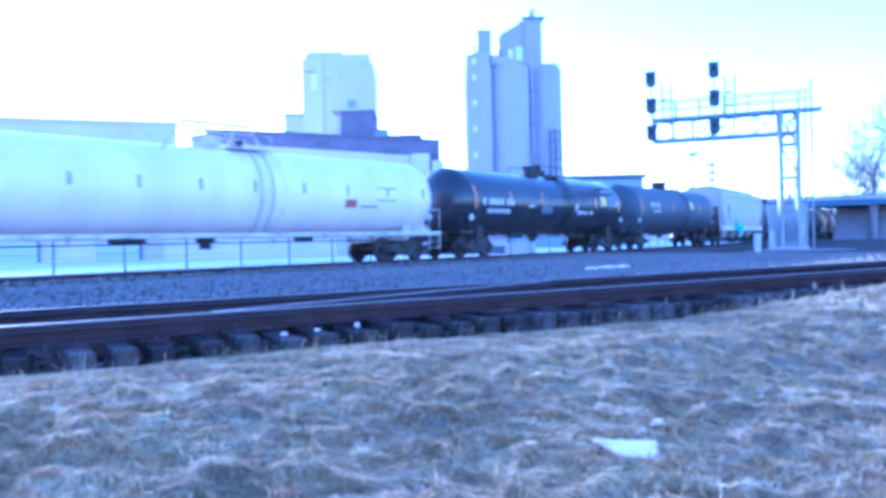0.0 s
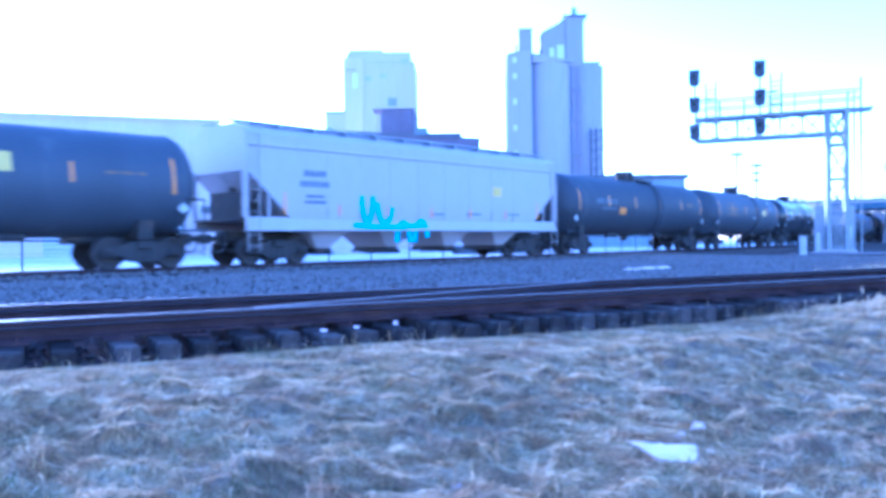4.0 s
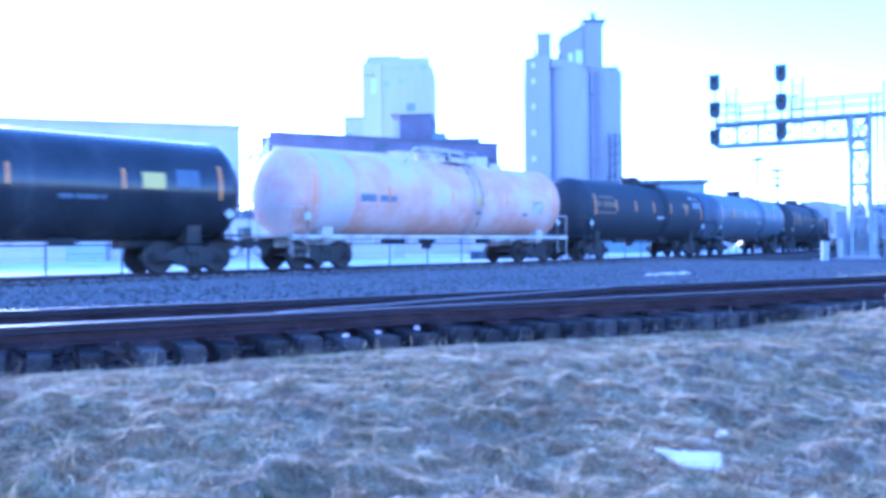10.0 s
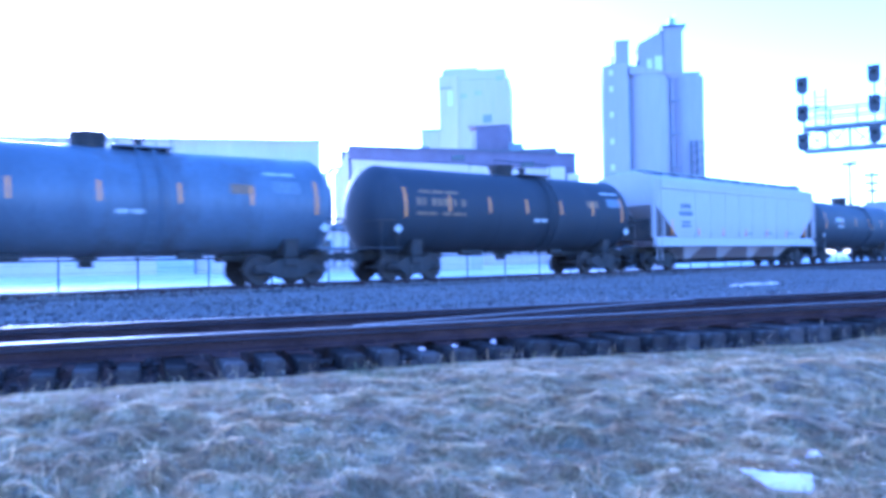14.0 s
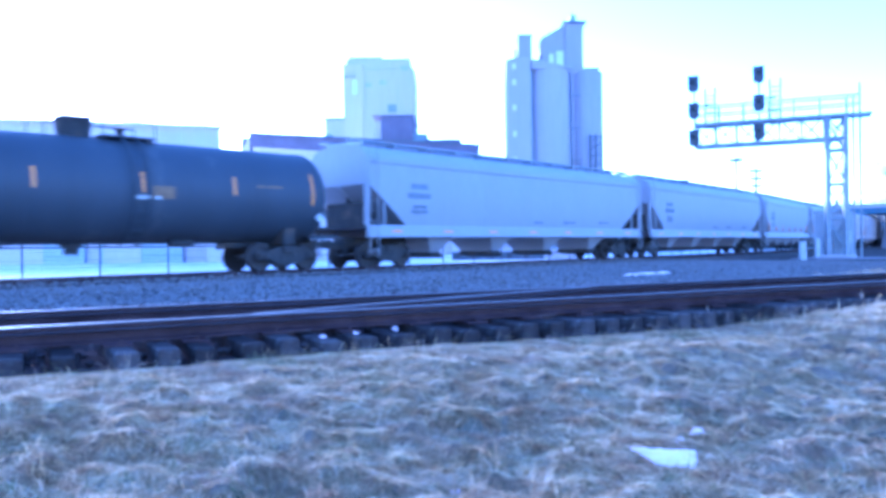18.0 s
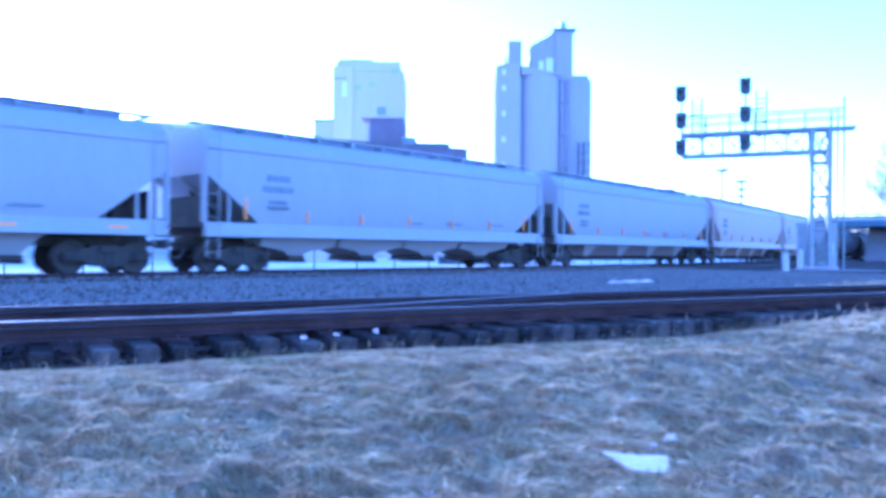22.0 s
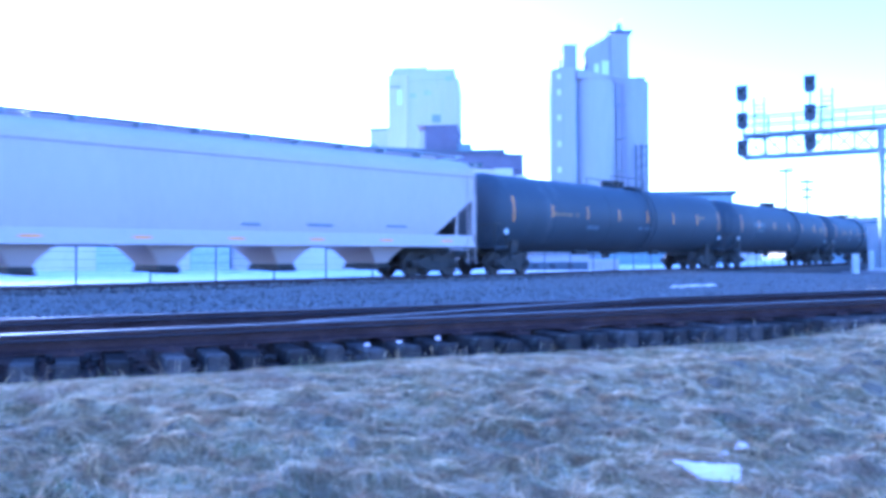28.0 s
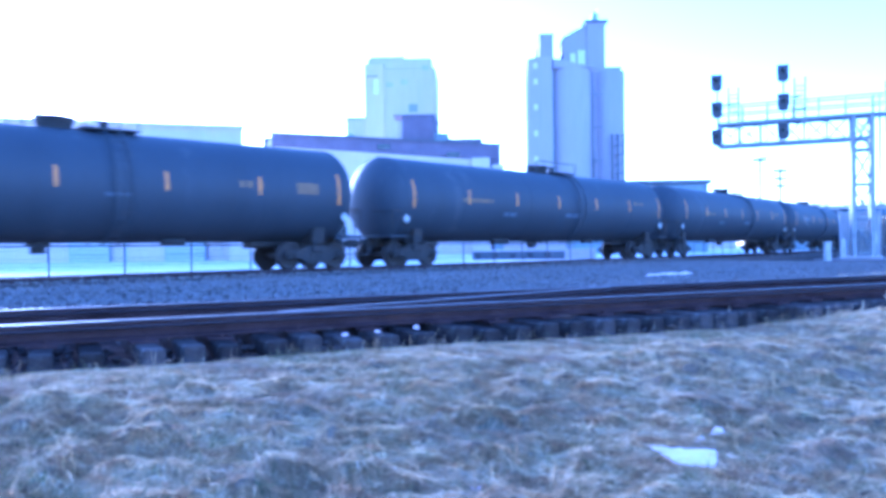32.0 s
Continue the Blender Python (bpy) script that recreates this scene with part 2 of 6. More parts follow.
def grass_material(name, a, b, c, green=0.0, gloss=0.7):
    m = bpy.data.materials.new(name)
    m.use_nodes = True
    nt = m.node_tree
    p = nt.nodes["Principled BSDF"]
    p.inputs["Roughness"].default_value = gloss
    p.inputs["Specular IOR Level"].default_value = 0.25
    geo = nt.nodes.new("ShaderNodeNewGeometry")
    ramp = nt.nodes.new("ShaderNodeValToRGB")
    e = ramp.color_ramp.elements
    e[0].position, e[0].color, e[1].position, e[1].color = 0.0, (*a, 1), 1.0, (*c, 1)
    k = ramp.color_ramp.elements.new(0.55)
    k.color = (*b, 1)
    nt.links.new(geo.outputs["Random Per Island"], ramp.inputs["Fac"])
    co = nt.nodes.new("ShaderNodeTexCoord")

    stretch = nt.nodes.new("ShaderNodeMapping")
    stretch.inputs["Scale"].default_value = (1.0, 1.9, 1.0)
    nt.links.new(co.outputs["Object"], stretch.inputs["Vector"])

    def cloud(scale):
        n = nt.nodes.new("ShaderNodeTexNoise")
        n.inputs["Scale"].default_value, n.inputs["Detail"].default_value = scale, 4
        nt.links.new(stretch.outputs[0], n.inputs["Vector"])
        return n.outputs["Fac"]
    mix = nt.nodes.new("ShaderNodeMix")
    mix.data_type, mix.blend_type = "RGBA", "OVERLAY"
    mix.inputs["Factor"].default_value = 0.7
    nt.links.new(ramp.outputs[0], mix.inputs["A"])
    # Hump shading put into the colour as patches, along with darker matted thatch.
    shade_patch = nt.nodes.new("ShaderNodeMapRange")
    shade_patch.inputs["From Min"].default_value, shade_patch.inputs["From Max"].default_value = 0.36, 0.64
    shade_patch.inputs["To Min"].default_value, shade_patch.inputs["To Max"].default_value = 0.24, 0.76
    nt.links.new(cloud(5.0), shade_patch.inputs["Value"])
    nt.links.new(shade_patch.outputs[0], mix.inputs["B"])
    span = nt.nodes.new("ShaderNodeMapRange")
    span.inputs["From Min"].default_value, span.inputs["From Max"].default_value, span.inputs["To Max"].default_value = 0.52, 0.72, green
    nt.links.new(cloud(3.1), span.inputs["Value"])
    tint = nt.nodes.new("ShaderNodeMix")
    tint.data_type = "RGBA"
    tint.inputs["B"].default_value = (0.24, 0.21, 0.085, 1)
    nt.links.new(span.outputs[0], tint.inputs["Factor"])
    rust = nt.nodes.new("ShaderNodeMapRange")
    rust.inputs["From Min"].default_value, rust.inputs["From Max"].default_value, rust.inputs["To Max"].default_value = 0.5, 0.68, green
    nt.links.new(cloud(1.7), rust.inputs["Value"])
    brown = nt.nodes.new("ShaderNodeMix")
    brown.data_type = "RGBA"
    brown.inputs["B"].default_value = (0.30, 0.205, 0.16, 1)
    nt.links.new(rust.outputs[0], brown.inputs["Factor"])
    nt.links.new(mix.outputs["Result"], tint.inputs["A"])
    nt.links.new(tint.outputs["Result"], brown.inputs["A"])
    mix = brown
    nt.links.new(mix.outputs["Result"], p.inputs["Base Color"])
    tr = nt.nodes.new("ShaderNodeBsdfTranslucent")
    nt.links.new(mix.outputs["Result"], tr.inputs["Color"])
    ms = nt.nodes.new("ShaderNodeMixShader")
    ms.inputs[0].default_value = 0.45
    nt.links.new(p.outputs[0], ms.inputs[1])
    nt.links.new(tr.outputs[0], ms.inputs[2])
    nt.links.new(ms.outputs[0], nt.nodes["Material Output"].inputs["Surface"])
    return m


STRAW = grass_material("dry_winter_grass", (0.37, 0.265, 0.14), (0.69, 0.52, 0.30), (0.93, 0.77, 0.51), 0.5)
# Pale colour stands for sun glints on the bank; also plain pale gravel grass.
PALE_STRAW = grass_material("pale_and_glint_grass", (0.74, 0.60, 0.40), (0.84, 0.70, 0.49), (0.90, 0.78, 0.57), gloss=0.32)
GREENISH = grass_material("dull_green_grass", (0.09, 0.11, 0.045), (0.16, 0.18, 0.08), (0.28, 0.27, 0.14))
TUSSOCK = grass_material("olive_brown_tussock_grass", (0.14, 0.115, 0.06), (0.28, 0.225, 0.125), (0.45, 0.37, 0.22))
WEED = grass_material("dead_weed", (0.26, 0.20, 0.14), (0.42, 0.33, 0.24), (0.58, 0.47, 0.36))


# ---- mesh helpers ----
class Shape:
    """Collects vertices and faces of one mesh."""

    def __init__(self):
        self.v, self.f = [], []

    def add(self, verts, faces):
        n = len(self.v)
        self.v += [tuple(p) for p in verts]
        self.f += [tuple(i + n for i in q) for q in faces]
        return self

    def box(self, x0, x1, y0, y1, z0, z1, c=0.0):
        """A box, with its edges cut by c."""
        if c <= 0:
            return self.add([(x, y, z) for x in (x0, x1) for y in (y0, y1) for z in (z0, z1)],
                            [(0, 1, 3, 2), (4, 6, 7, 5), (0, 4, 5, 1), (2, 3, 7, 6), (0, 2, 6, 4), (1, 5, 7, 3)])
        xs, ys, zs = (x0, x1), (y0, y1), (z0, z1)
        v, at = [], {}
        for i in (0, 1):
            for j in (0, 1):
                for k in (0, 1):
                    p, s = (xs[i], ys[j], zs[k]), (c if i == 0 else -c, c if j == 0 else -c, c if k == 0 else -c)
                    for a in range(3):
                        at[i, j, k, a] = len(v)
                        v.append(tuple(p[b] + (0 if b == a else s[b]) for b in range(3)))
        f = []
        for a in range(3):
            b, d = (a + 1) % 3, (a + 2) % 3
            for side in (0, 1):
                q = []
                for u, w in ((0, 0), (1, 0), (1, 1), (0, 1)):
                    key = [0, 0, 0]
                    key[a], key[b], key[d] = side, u, w
                    q.append(at[(*key, a)])
                f.append(tuple(q if side else q[::-1]))
            for u in (0, 1):
                for w in (0, 1):
                    k0, k1 = [0, 0, 0], [0, 0, 0]
                    k0[a], k1[a], k0[b], k1[b], k0[d], k1[d] = 0, 1, u, u, w, w
                    f.append((at[(*k0, b)], at[(*k1, b)], at[(*k1, d)], at[(*k0, d)]))
        for i in (0, 1):
            for j in (0, 1):
                for k in (0, 1):
                    f.append(tuple(at[i, j, k, a] for a in range(3)))
        return self.add(v, f)

    def tube(self, p, q, r, r2=None, n=8, caps=True):
        """A round bar from p to q."""
        p, q = Vector(p), Vector(q)
        r2 = r if r2 is None else r2
        w = (q - p).normalized()
        u = w.orthogonal().normalized()
        t = w.cross(u)
        ring = [(u * math.cos(2 * math.pi * i / n) + t * math.sin(2 * math.pi * i / n)) for i in range(n)]
        v = [p + d * r for d in ring] + [q + d * r2 for d in ring]
        f = [(i, (i + 1) % n, n + (i + 1) % n, n + i) for i in range(n)]
        if caps:
            f += [tuple(range(n))[::-1], tuple(range(n, 2 * n))]
        return self.add(v, f)

    def hose(self, pts, r, n=6):
        """One bent round bar through the points."""
        pts = [Vector(p) for p in pts]
        v, f = [], []
        for k, p in enumerate(pts):
            w = (pts[min(k + 1, len(pts) - 1)] - pts[max(k - 1, 0)]).normalized()
            u = Vector((0, 1, 0)) if abs(w.y) < 0.9 else Vector((1, 0, 0))
            u = (u - w * u.dot(w)).normalized()
            t = w.cross(u)
            v += [p + (u * math.cos(2 * math.pi * i / n) + t * math.sin(2 * math.pi * i / n)) * r for i in range(n)]
        for k in range(len(pts) - 1):
            f += [(k * n + i, k * n + (i + 1) % n, (k + 1) * n + (i + 1) % n, (k + 1) * n + i) for i in range(n)]
        f += [tuple(range(n))[::-1], tuple(range(len(v) - n, len(v)))]
        return self.add(v, f)

    def bar(self, p, q, w):
        return self.tube(p, q, w * 0.7, n=4)

    def lathe(self, profile, n=32, axis="x", centre=(0, 0, 0)):
        """Turns (along, radius) pairs round an axis."""
        v, f = [], []
        for a, r in profile:
            for i in range(n):
                c, s = math.cos(2 * math.pi * i / n) * r, math.sin(2 * math.pi * i / n) * r
                p = (a, c, s) if axis == "x" else (c, a, s) if axis == "y" else (c, s, a)
                v.append(tuple(p[k] + centre[k] for k in range(3)))
        for j in range(len(profile) - 1):
            for i in range(n):
                k = (i + 1) % n
                f.append((j * n + i, j * n + k, (j + 1) * n + k, (j + 1) * n + i))
        f += [tuple(range(n))[::-1], tuple(range((len(profile) - 1) * n, len(profile) * n))]
        return self.add(v, f)

    def prism(self, poly, x0, x1):
        """Extrudes a (y, z) outline along x."""
        n = len(poly)
        v = [(x0, y, z) for y, z in poly] + [(x1, y, z) for y, z in poly]
        f = [(i, (i + 1) % n, n + (i + 1) % n, n + i) for i in range(n)] + [tuple(range(n))[::-1], tuple(range(n, 2 * n))]
        return self.add(v, f)

    def plate(self, poly, y0, y1):
        """Extrudes an (x, z) outline along y."""
        n = len(poly)
        v = [(x, y0, z) for x, z in poly] + [(x, y1, z) for x, z in poly]
        f = [(i, (i + 1) % n, n + (i + 1) % n, n + i) for i in range(n)] + [tuple(range(n))[::-1], tuple(range(n, 2 * n))]
        return self.add(v, f)

    def squash(self, k, y):
        """Flattens what is drawn so far towards a line across y."""
        self.v = [(a, y + (b - y) * k, c) for a, b, c in self.v]
        return self

    def mesh(self, name, material, smooth=True):
        me = bpy.data.meshes.new(name)
        me.from_pydata(self.v, [], self.f)
        bm = bmesh.new()
        bm.from_mesh(me)
        bmesh.ops.recalc_face_normals(bm, faces=bm.faces)
        bm.to_mesh(me)
        bm.free()
        if material:
            me.materials.append(material)
        if smooth:
            me.polygons.foreach_set("use_smooth", [True] * len(me.polygons))
            me.set_sharp_from_angle(angle=radians(35))
        return me


def thing(name, label, category, group="", kind="", at=None, data=None):
    ob = new(name, data)
    if at is not None:
        ob.matrix_basis = at
    return tagged(ob, label, category, group, kind)


def part(name, shape, material, parent, label="", at=None, smooth=True):
    """Links a shape, or a mesh made before, as one mesh object under a thing or a part."""
    ob = new(name, shape.mesh(name, material, smooth) if isinstance(shape, Shape) else shape)
    ob.parent = parent
    if at is not None:
        ob.matrix_basis = at
    return tagged(ob, label)

# ---- the lie of the land ----
NEAR_DIR = radians(30.0)
NEAR_ON = Vector((0.0, 7.3))
NEAR_N = Vector((-math.sin(NEAR_DIR), math.cos(NEAR_DIR)))
NEAR_T = Vector((math.cos(NEAR_DIR), math.sin(NEAR_DIR)))
NEAR_RAIL, FAR_RAIL = 0.65, 0.44


def near_off(x, y):
    """Metres beyond the centre of the near track."""
    return (Vector((x, y)) - NEAR_ON).dot(NEAR_N)


# The far track's centre line: a gentle curve away, found by stepping along its heading.
FAR = {}
for sgn, count in ((-1, 240), (1, 1240)):
    fx, fy = 2.0 - 1.55 * math.sin(radians(49)), 33.6 + 1.55 * math.cos(radians(49))
    for i in range(count):
        h = radians(min(57.0, max(44.0, 49.0 + 0.18 * sgn * i * 0.5)))
        FAR[sgn * i] = (fx, fy, h)
        fx, fy = fx + sgn * 0.5 * math.cos(h), fy + sgn * 0.5 * math.sin(h)


def far_at(s, off=0.0):
    """Place and heading on the far track, off metres to its left (away from the near side)."""
    k = max(-239, min(1238, math.floor(s * 2)))
    u = s * 2 - k
    a, b = FAR[k], FAR[k + 1]
    h = a[2] + (b[2] - a[2]) * u
    return a[0] + (b[0] - a[0]) * u - off * math.sin(h), a[1] + (b[1] - a[1]) * u + off * math.cos(h), h


FAR_PLAN = np.array([p[:3] for p in FAR.values()])


def far_off(x, y):
    """Metres beyond the far track's centre, roughly."""
    best = FAR_PLAN[np.argmin((FAR_PLAN[:, 0] - x) ** 2 + (FAR_PLAN[:, 1] - y) ** 2)] if abs(x) < 300 and abs(y) < 300 else FAR[600]
    return -(x - best[0]) * math.sin(best[2]) + (y - best[1]) * math.cos(best[2])


def smooth(a, b, x):
    t = max(0.0, min(1.0, (x - a) / (b - a)))
    return t * t * (3 - 2 * t)


def ground_z(x, y, d=None):
    """The bank: a slope up to the siding, with tussocks, then level gravel."""
    d = near_off(x, y) if d is None else d
    along = x * NEAR_T.x + (y - NEAR_ON.y) * NEAR_T.y
    z = 0.05 + 0.385 * smooth(-4.4, -1.45, d) * (1 - 0.25 * smooth(-1.3, -0.9, d))
    z += (0.155 * smooth(1.2, 5.6, along) - 0.04 * smooth(-1.4, 0.6, along)) * smooth(-4.6, -1.9, d) * smooth(-0.9, -1.35, d)
    z -= 0.12 * smooth(3.0, 12.0, d) + 0.14 * smooth(-1.5, -1.22, d) * smooth(1.9, 1.4, d)
    r = math.hypot(x, y)
    if r < 60 and d < 1:
        calm = smooth(0.15, 0.7, math.hypot(x - 0.96, y - 3.72)) * smooth(-0.9, -1.9, d) * smooth(1.0, 2.4, r) * smooth(-2.0, 2.0, y)
        warp = noise.noise((x * 0.9, y * 0.9, 3)) * 0.35
        hump = smooth(-0.05, 0.5, noise.noise((x * 1.15 + warp, y * 2.5 + warp, 5)))
        tuft = smooth(0.0, 0.55, noise.noise((x * 5.0 - warp, y * 6.6, 9))) + 0.8 * noise.noise((x * 13.0, y * 15.0, 2))
        z += calm * (0.04 * noise.noise((x * 0.6, y * 0.6, 0)) + (0.03 * hump + 0.045 * tuft - 0.018) * (0.35 + 0.65 * smooth(-1.4, -2.6, d)) - 0.015)
    return z - 0.1 * smooth(20, 90, r)


ground_mesh = bpy.data.meshes.new("ground")
gv, gf, gm = [(0, 0, ground_z(0, 0))], [], []
ANG = [math.radians(a) for a in list(range(-180, -52, 4)) + [a * 0.6 for a in range(-84, 85)] + list(range(54, 180, 4))]
RAD = [0.6 * 1.02 ** i for i in range(150)]
RAD += [RAD[-1] * 1.06 ** i for i in range(1, 102)]
NA = len(ANG)
for r in RAD:
    for a in ANG:
        x, y = r * math.sin(a), r * math.cos(a)
        gv.append((x, y, ground_z(x, y)))
for j in range(len(RAD) - 1):
    for i in range(NA):
        k = (i + 1) % NA
        q = (1 + j * NA + i, 1 + (j + 1) * NA + i, 1 + (j + 1) * NA + k, 1 + j * NA + k)
        gf.append(q)
        cx, cy = (gv[q[0]][0] + gv[q[2]][0]) / 2, (gv[q[0]][1] + gv[q[2]][1]) / 2
        gm.append(0 if near_off(cx, cy) < -1.38 + 0.08 * noise.noise((cx * 3, cy * 3, 8)) else 3 if near_off(cx, cy) < 0.5 else 1 if far_off(cx, cy) < 3.0 else 2)
for i in range(NA):
    gf.append((0, 1 + i, 1 + (i + 1) % NA))
    gm.append(0)
ground_mesh.from_pydata(gv, [], gf)
for m in (SOIL, GRAVEL, SNOW_LOT, SIDING_BALLAST):
    ground_mesh.materials.append(m)
ground_mesh.polygons.foreach_set("material_index", gm)
ground_mesh.polygons.foreach_set("use_smooth", [True] * len(gf))
ground_mesh.update()
if ground_mesh.polygons[0].normal.z < 0:
    ground_mesh.flip_normals()
tagged(new("ground", ground_mesh), "winter grass bank, trackside gravel and snowy yard", "ground", kind="structure")


def sweep(shape, path, profile):
    """Draws a (across, up) outline along a path of (x, y, z, heading)."""
    n, v, f = len(profile), [], []
    for x, y, z, h in path:
        for a, u in profile:
            v.append((x - a * math.sin(h), y + a * math.cos(h), z + u))
    for j in range(len(path) - 1):
        for i in range(n - 1):
            f.append((j * n + i, (j + 1) * n + i, (j + 1) * n + i + 1, j * n + i + 1))
    return shape.add(v, f)


def closed(p):
    return p + [p[0]]


RAIL_HEAD = closed([(-0.034, 0.001), (-0.028, 0.004), (0.028, 0.004), (0.034, 0.001), (0.0375, -0.003), (0.0375, -0.008), (-0.0375, -0.008), (-0.0375, -0.003)])
# Ledge added under the head to draw the rail's second bright line.
RAIL_LEDGE = closed([(-0.054, -0.042), (-0.022, -0.033), (0.022, -0.033), (0.054, -0.042), (0.054, -0.044), (0.020, -0.054), (-0.020, -0.054), (-0.054, -0.044)])
RAIL_WEB = closed([(-0.020, -0.0058), (0.020, -0.0058), (0.020, -0.038), (0.012, -0.050), (0.012, -0.100), (0.070, -0.115), (0.070, -0.125), (-0.070, -0.125), (-0.070, -0.115), (-0.012, -0.100), (-0.012, -0.050), (-0.020, -0.038)])


def near_path(a, b, step, off=0.0, z=0.0):
    n = int((b - a) / step)
    out = []
    for i in range(n + 1):
        s = a + (b - a) * i / n
        p = NEAR_ON + NEAR_T * s + NEAR_N * off
        out.append((p.x, p.y, z, NEAR_DIR))
    return out


def far_path(a, b, step, off=0.0, z=0.0):
    n = int((b - a) / step)
    out = []
    for i in range(n + 1):
        x, y, h = far_at(a + (b - a) * i / n, off)
        out.append((x, y, z, h))
    return out


# Ballast beds, with an uneven crest.
def bed(name, path, half, top, foot, label, m=BALLAST):
    s = Shape()
    n, v, f = 13, [], []
    for k, (x, y, z, h) in enumerate(path):
        for i in range(n):
            a = -half - 0.55 + (2 * half + 1.1) * i / (n - 1)
            u = top - (top - foot) * smooth(half - 0.1, half + 0.5, abs(a))
            px, py = x - a * math.sin(h), y + a * math.cos(h)
            u += 0.018 * noise.noise((px * 4, py * 4, 1)) + 0.02 * noise.noise((px * 1.1, py * 1.1, 4))
            v.append((px, py, u))
    for j in range(len(path) - 1):
        for i in range(n - 1):
            f.append((j * n + i, (j + 1) * n + i, (j + 1) * n + i + 1, j * n + i + 1))
    s.add(v, f)
    return thing(name, label, "ballast", kind="structure", data=s.mesh(name, m))


bed("near_ballast", near_path(-13, 70, 0.35), 1.05, NEAR_RAIL - 0.225, 0.25, "rust-stained dirty ballast under the old siding", SIDING_BALLAST)
bed("far_ballast", far_path(-60, 300, 1.0), 1.7, FAR_RAIL - 0.13, 0.08, "grey crushed stone ballast under the main line")


def lay_track(name, label, path_of, a, b, top, ties, step, wide):
    t = thing(name, label, "railway track", kind="structure")
    for off in (-0.755, 0.755):
        rail = part("rail", sweep(Shape(), path_of(a, b, step, off, top - 0.004), RAIL_WEB), RAIL_RUST, t)
        part("rail_lip", sweep(Shape(), path_of(a, b, step, off, top - 0.004), RAIL_LEDGE), RAIL_TOP, rail, "ledge added below the rail head for its second bright line")
        part("rail_head", sweep(Shape(), path_of(a, b, step, off, top - 0.004), RAIL_HEAD), RAIL_TOP, rail, "worn bright rail head")
    tie_mesh = Shape().box(-wide, wide, -1.30, 1.30, -0.18, 0, 0.012).mesh("tie", TIE, False)
    plate_mesh = Shape().box(-0.09, 0.09, -0.17, 0.17, 0, 0.016, 0.004).box(-0.03, -0.015, 0.09, 0.11, 0.016, 0.04).box(0.015, 0.03, -0.11, -0.09, 0.016, 0.04).mesh("tie_plate", RAIL_RUST, False)
    for x, y, h, near in ties:
        slip = random.uniform(-0.07, 0.07)
        tie = part("tie", tie_mesh, None, t, at=pose(x - slip * math.sin(h), y + slip * math.cos(h), top - 0.146 + random.uniform(-0.018, 0.004), random.uniform(-0.5, 0.5), random.uniform(-2.5, 2.5), math.degrees(h) + random.uniform(-2.0, 2.0)))
        if near:
            for off in (-0.755, 0.755):
                part("tie_plate", plate_mesh, None, tie, at=pose(0, off, 0.0))
    return t


near_ties = []
for i in range(130):
    p = NEAR_ON + NEAR_T * (-9 + i * 0.27)
    near_ties.append((p.x, p.y, NEAR_DIR, i % 2 == 0 and i < 90))
lay_track("near_track", "siding track with rusty rails on old timber ties", near_path, -13, 70, NEAR_RAIL, near_ties, 1.0, 0.066)
far_ties = [(*far_at(-40 + i * 0.55), False) for i in range(240)]
lay_track("far_track", "main line track with worn steel rails on timber ties", far_path, -65, 560, FAR_RAIL, far_ties, 1.0, 0.115)


# An old loose rail lying askew between the siding rails.
stray = thing("loose_rail", "rusty loose rail lying askew between the siding rails", "rail")
run_a, run_b = NEAR_ON + NEAR_T * -2.1 - NEAR_N * 0.66, NEAR_ON + NEAR_T * 2.0 + NEAR_N * 0.64
askew = [(*(run_a + (run_b - run_a) * (k / 8)), NEAR_RAIL - 0.004, math.atan2(*(run_b - run_a).yx)) for k in range(9)]
part("web", sweep(Shape(), askew, RAIL_WEB), RAIL_RUST, stray)
part("worn_lip", sweep(Shape(), askew, RAIL_LEDGE), RAIL_TOP, stray)
part("worn_head", sweep(Shape(), askew, RAIL_HEAD), RAIL_TOP, stray)


# Loose stones over the near ballast and the gravel behind it.
def scatter_stones(count, seed, offs):
    rnd = random.Random(seed)
    s = Shape()
    for i in range(count):
        along, off = rnd.uniform(-10, 30), rnd.uniform(*offs)
        p = NEAR_ON + NEAR_T * along + NEAR_N * off
        if far_off(p.x, p.y) > -0.9:
            continue
        base = stone_base(p, off)
        r = rnd.uniform(0.018, 0.042) * (1.0 if off < 2 else 1.5 if off < 12 else 1.9)
        d = [Vector((rnd.uniform(-1, 1), rnd.uniform(-1, 1), rnd.uniform(-0.7, 0.9))).normalized() * r * rnd.uniform(0.7, 1.2) for _ in range(2)]
        u = Vector((r * rnd.uniform(0.7, 1.3), 0, 0)) @ Matrix.Rotation(rnd.uniform(0, 6.28), 3, "Z")
        w = Vector((-u.y, u.x, 0)) * rnd.uniform(0.6, 1.1)
        c = Vector((p.x, p.y, base + r * 0.4))
        top = c + Vector((d[0].x * 0.5, d[0].y * 0.5, r * rnd.uniform(0.5, 0.9)))
        low = c - Vector((0, 0, r))
        s.add([c + u, c + w, c - u, c - w, top, low], [(0, 1, 4), (1, 2, 4), (2, 3, 4), (3, 0, 4), (1, 0, 5), (2, 1, 5), (3, 2, 5), (0, 3, 5)])
    return s


def stone_base(p, off):
    """Top of the ballast or gravel under a loose stone."""
    if abs(off) < 1.1:
        return NEAR_RAIL - 0.23
    if abs(off) < 2:
        return NEAR_RAIL - 0.24 - 0.16 * (abs(off) - 1.1)
    crest = FAR_RAIL - 0.13
    return max(ground_z(p.x, p.y), crest - (crest - 0.08) * smooth(1.6, 2.2, abs(far_off(p.x, p.y))))


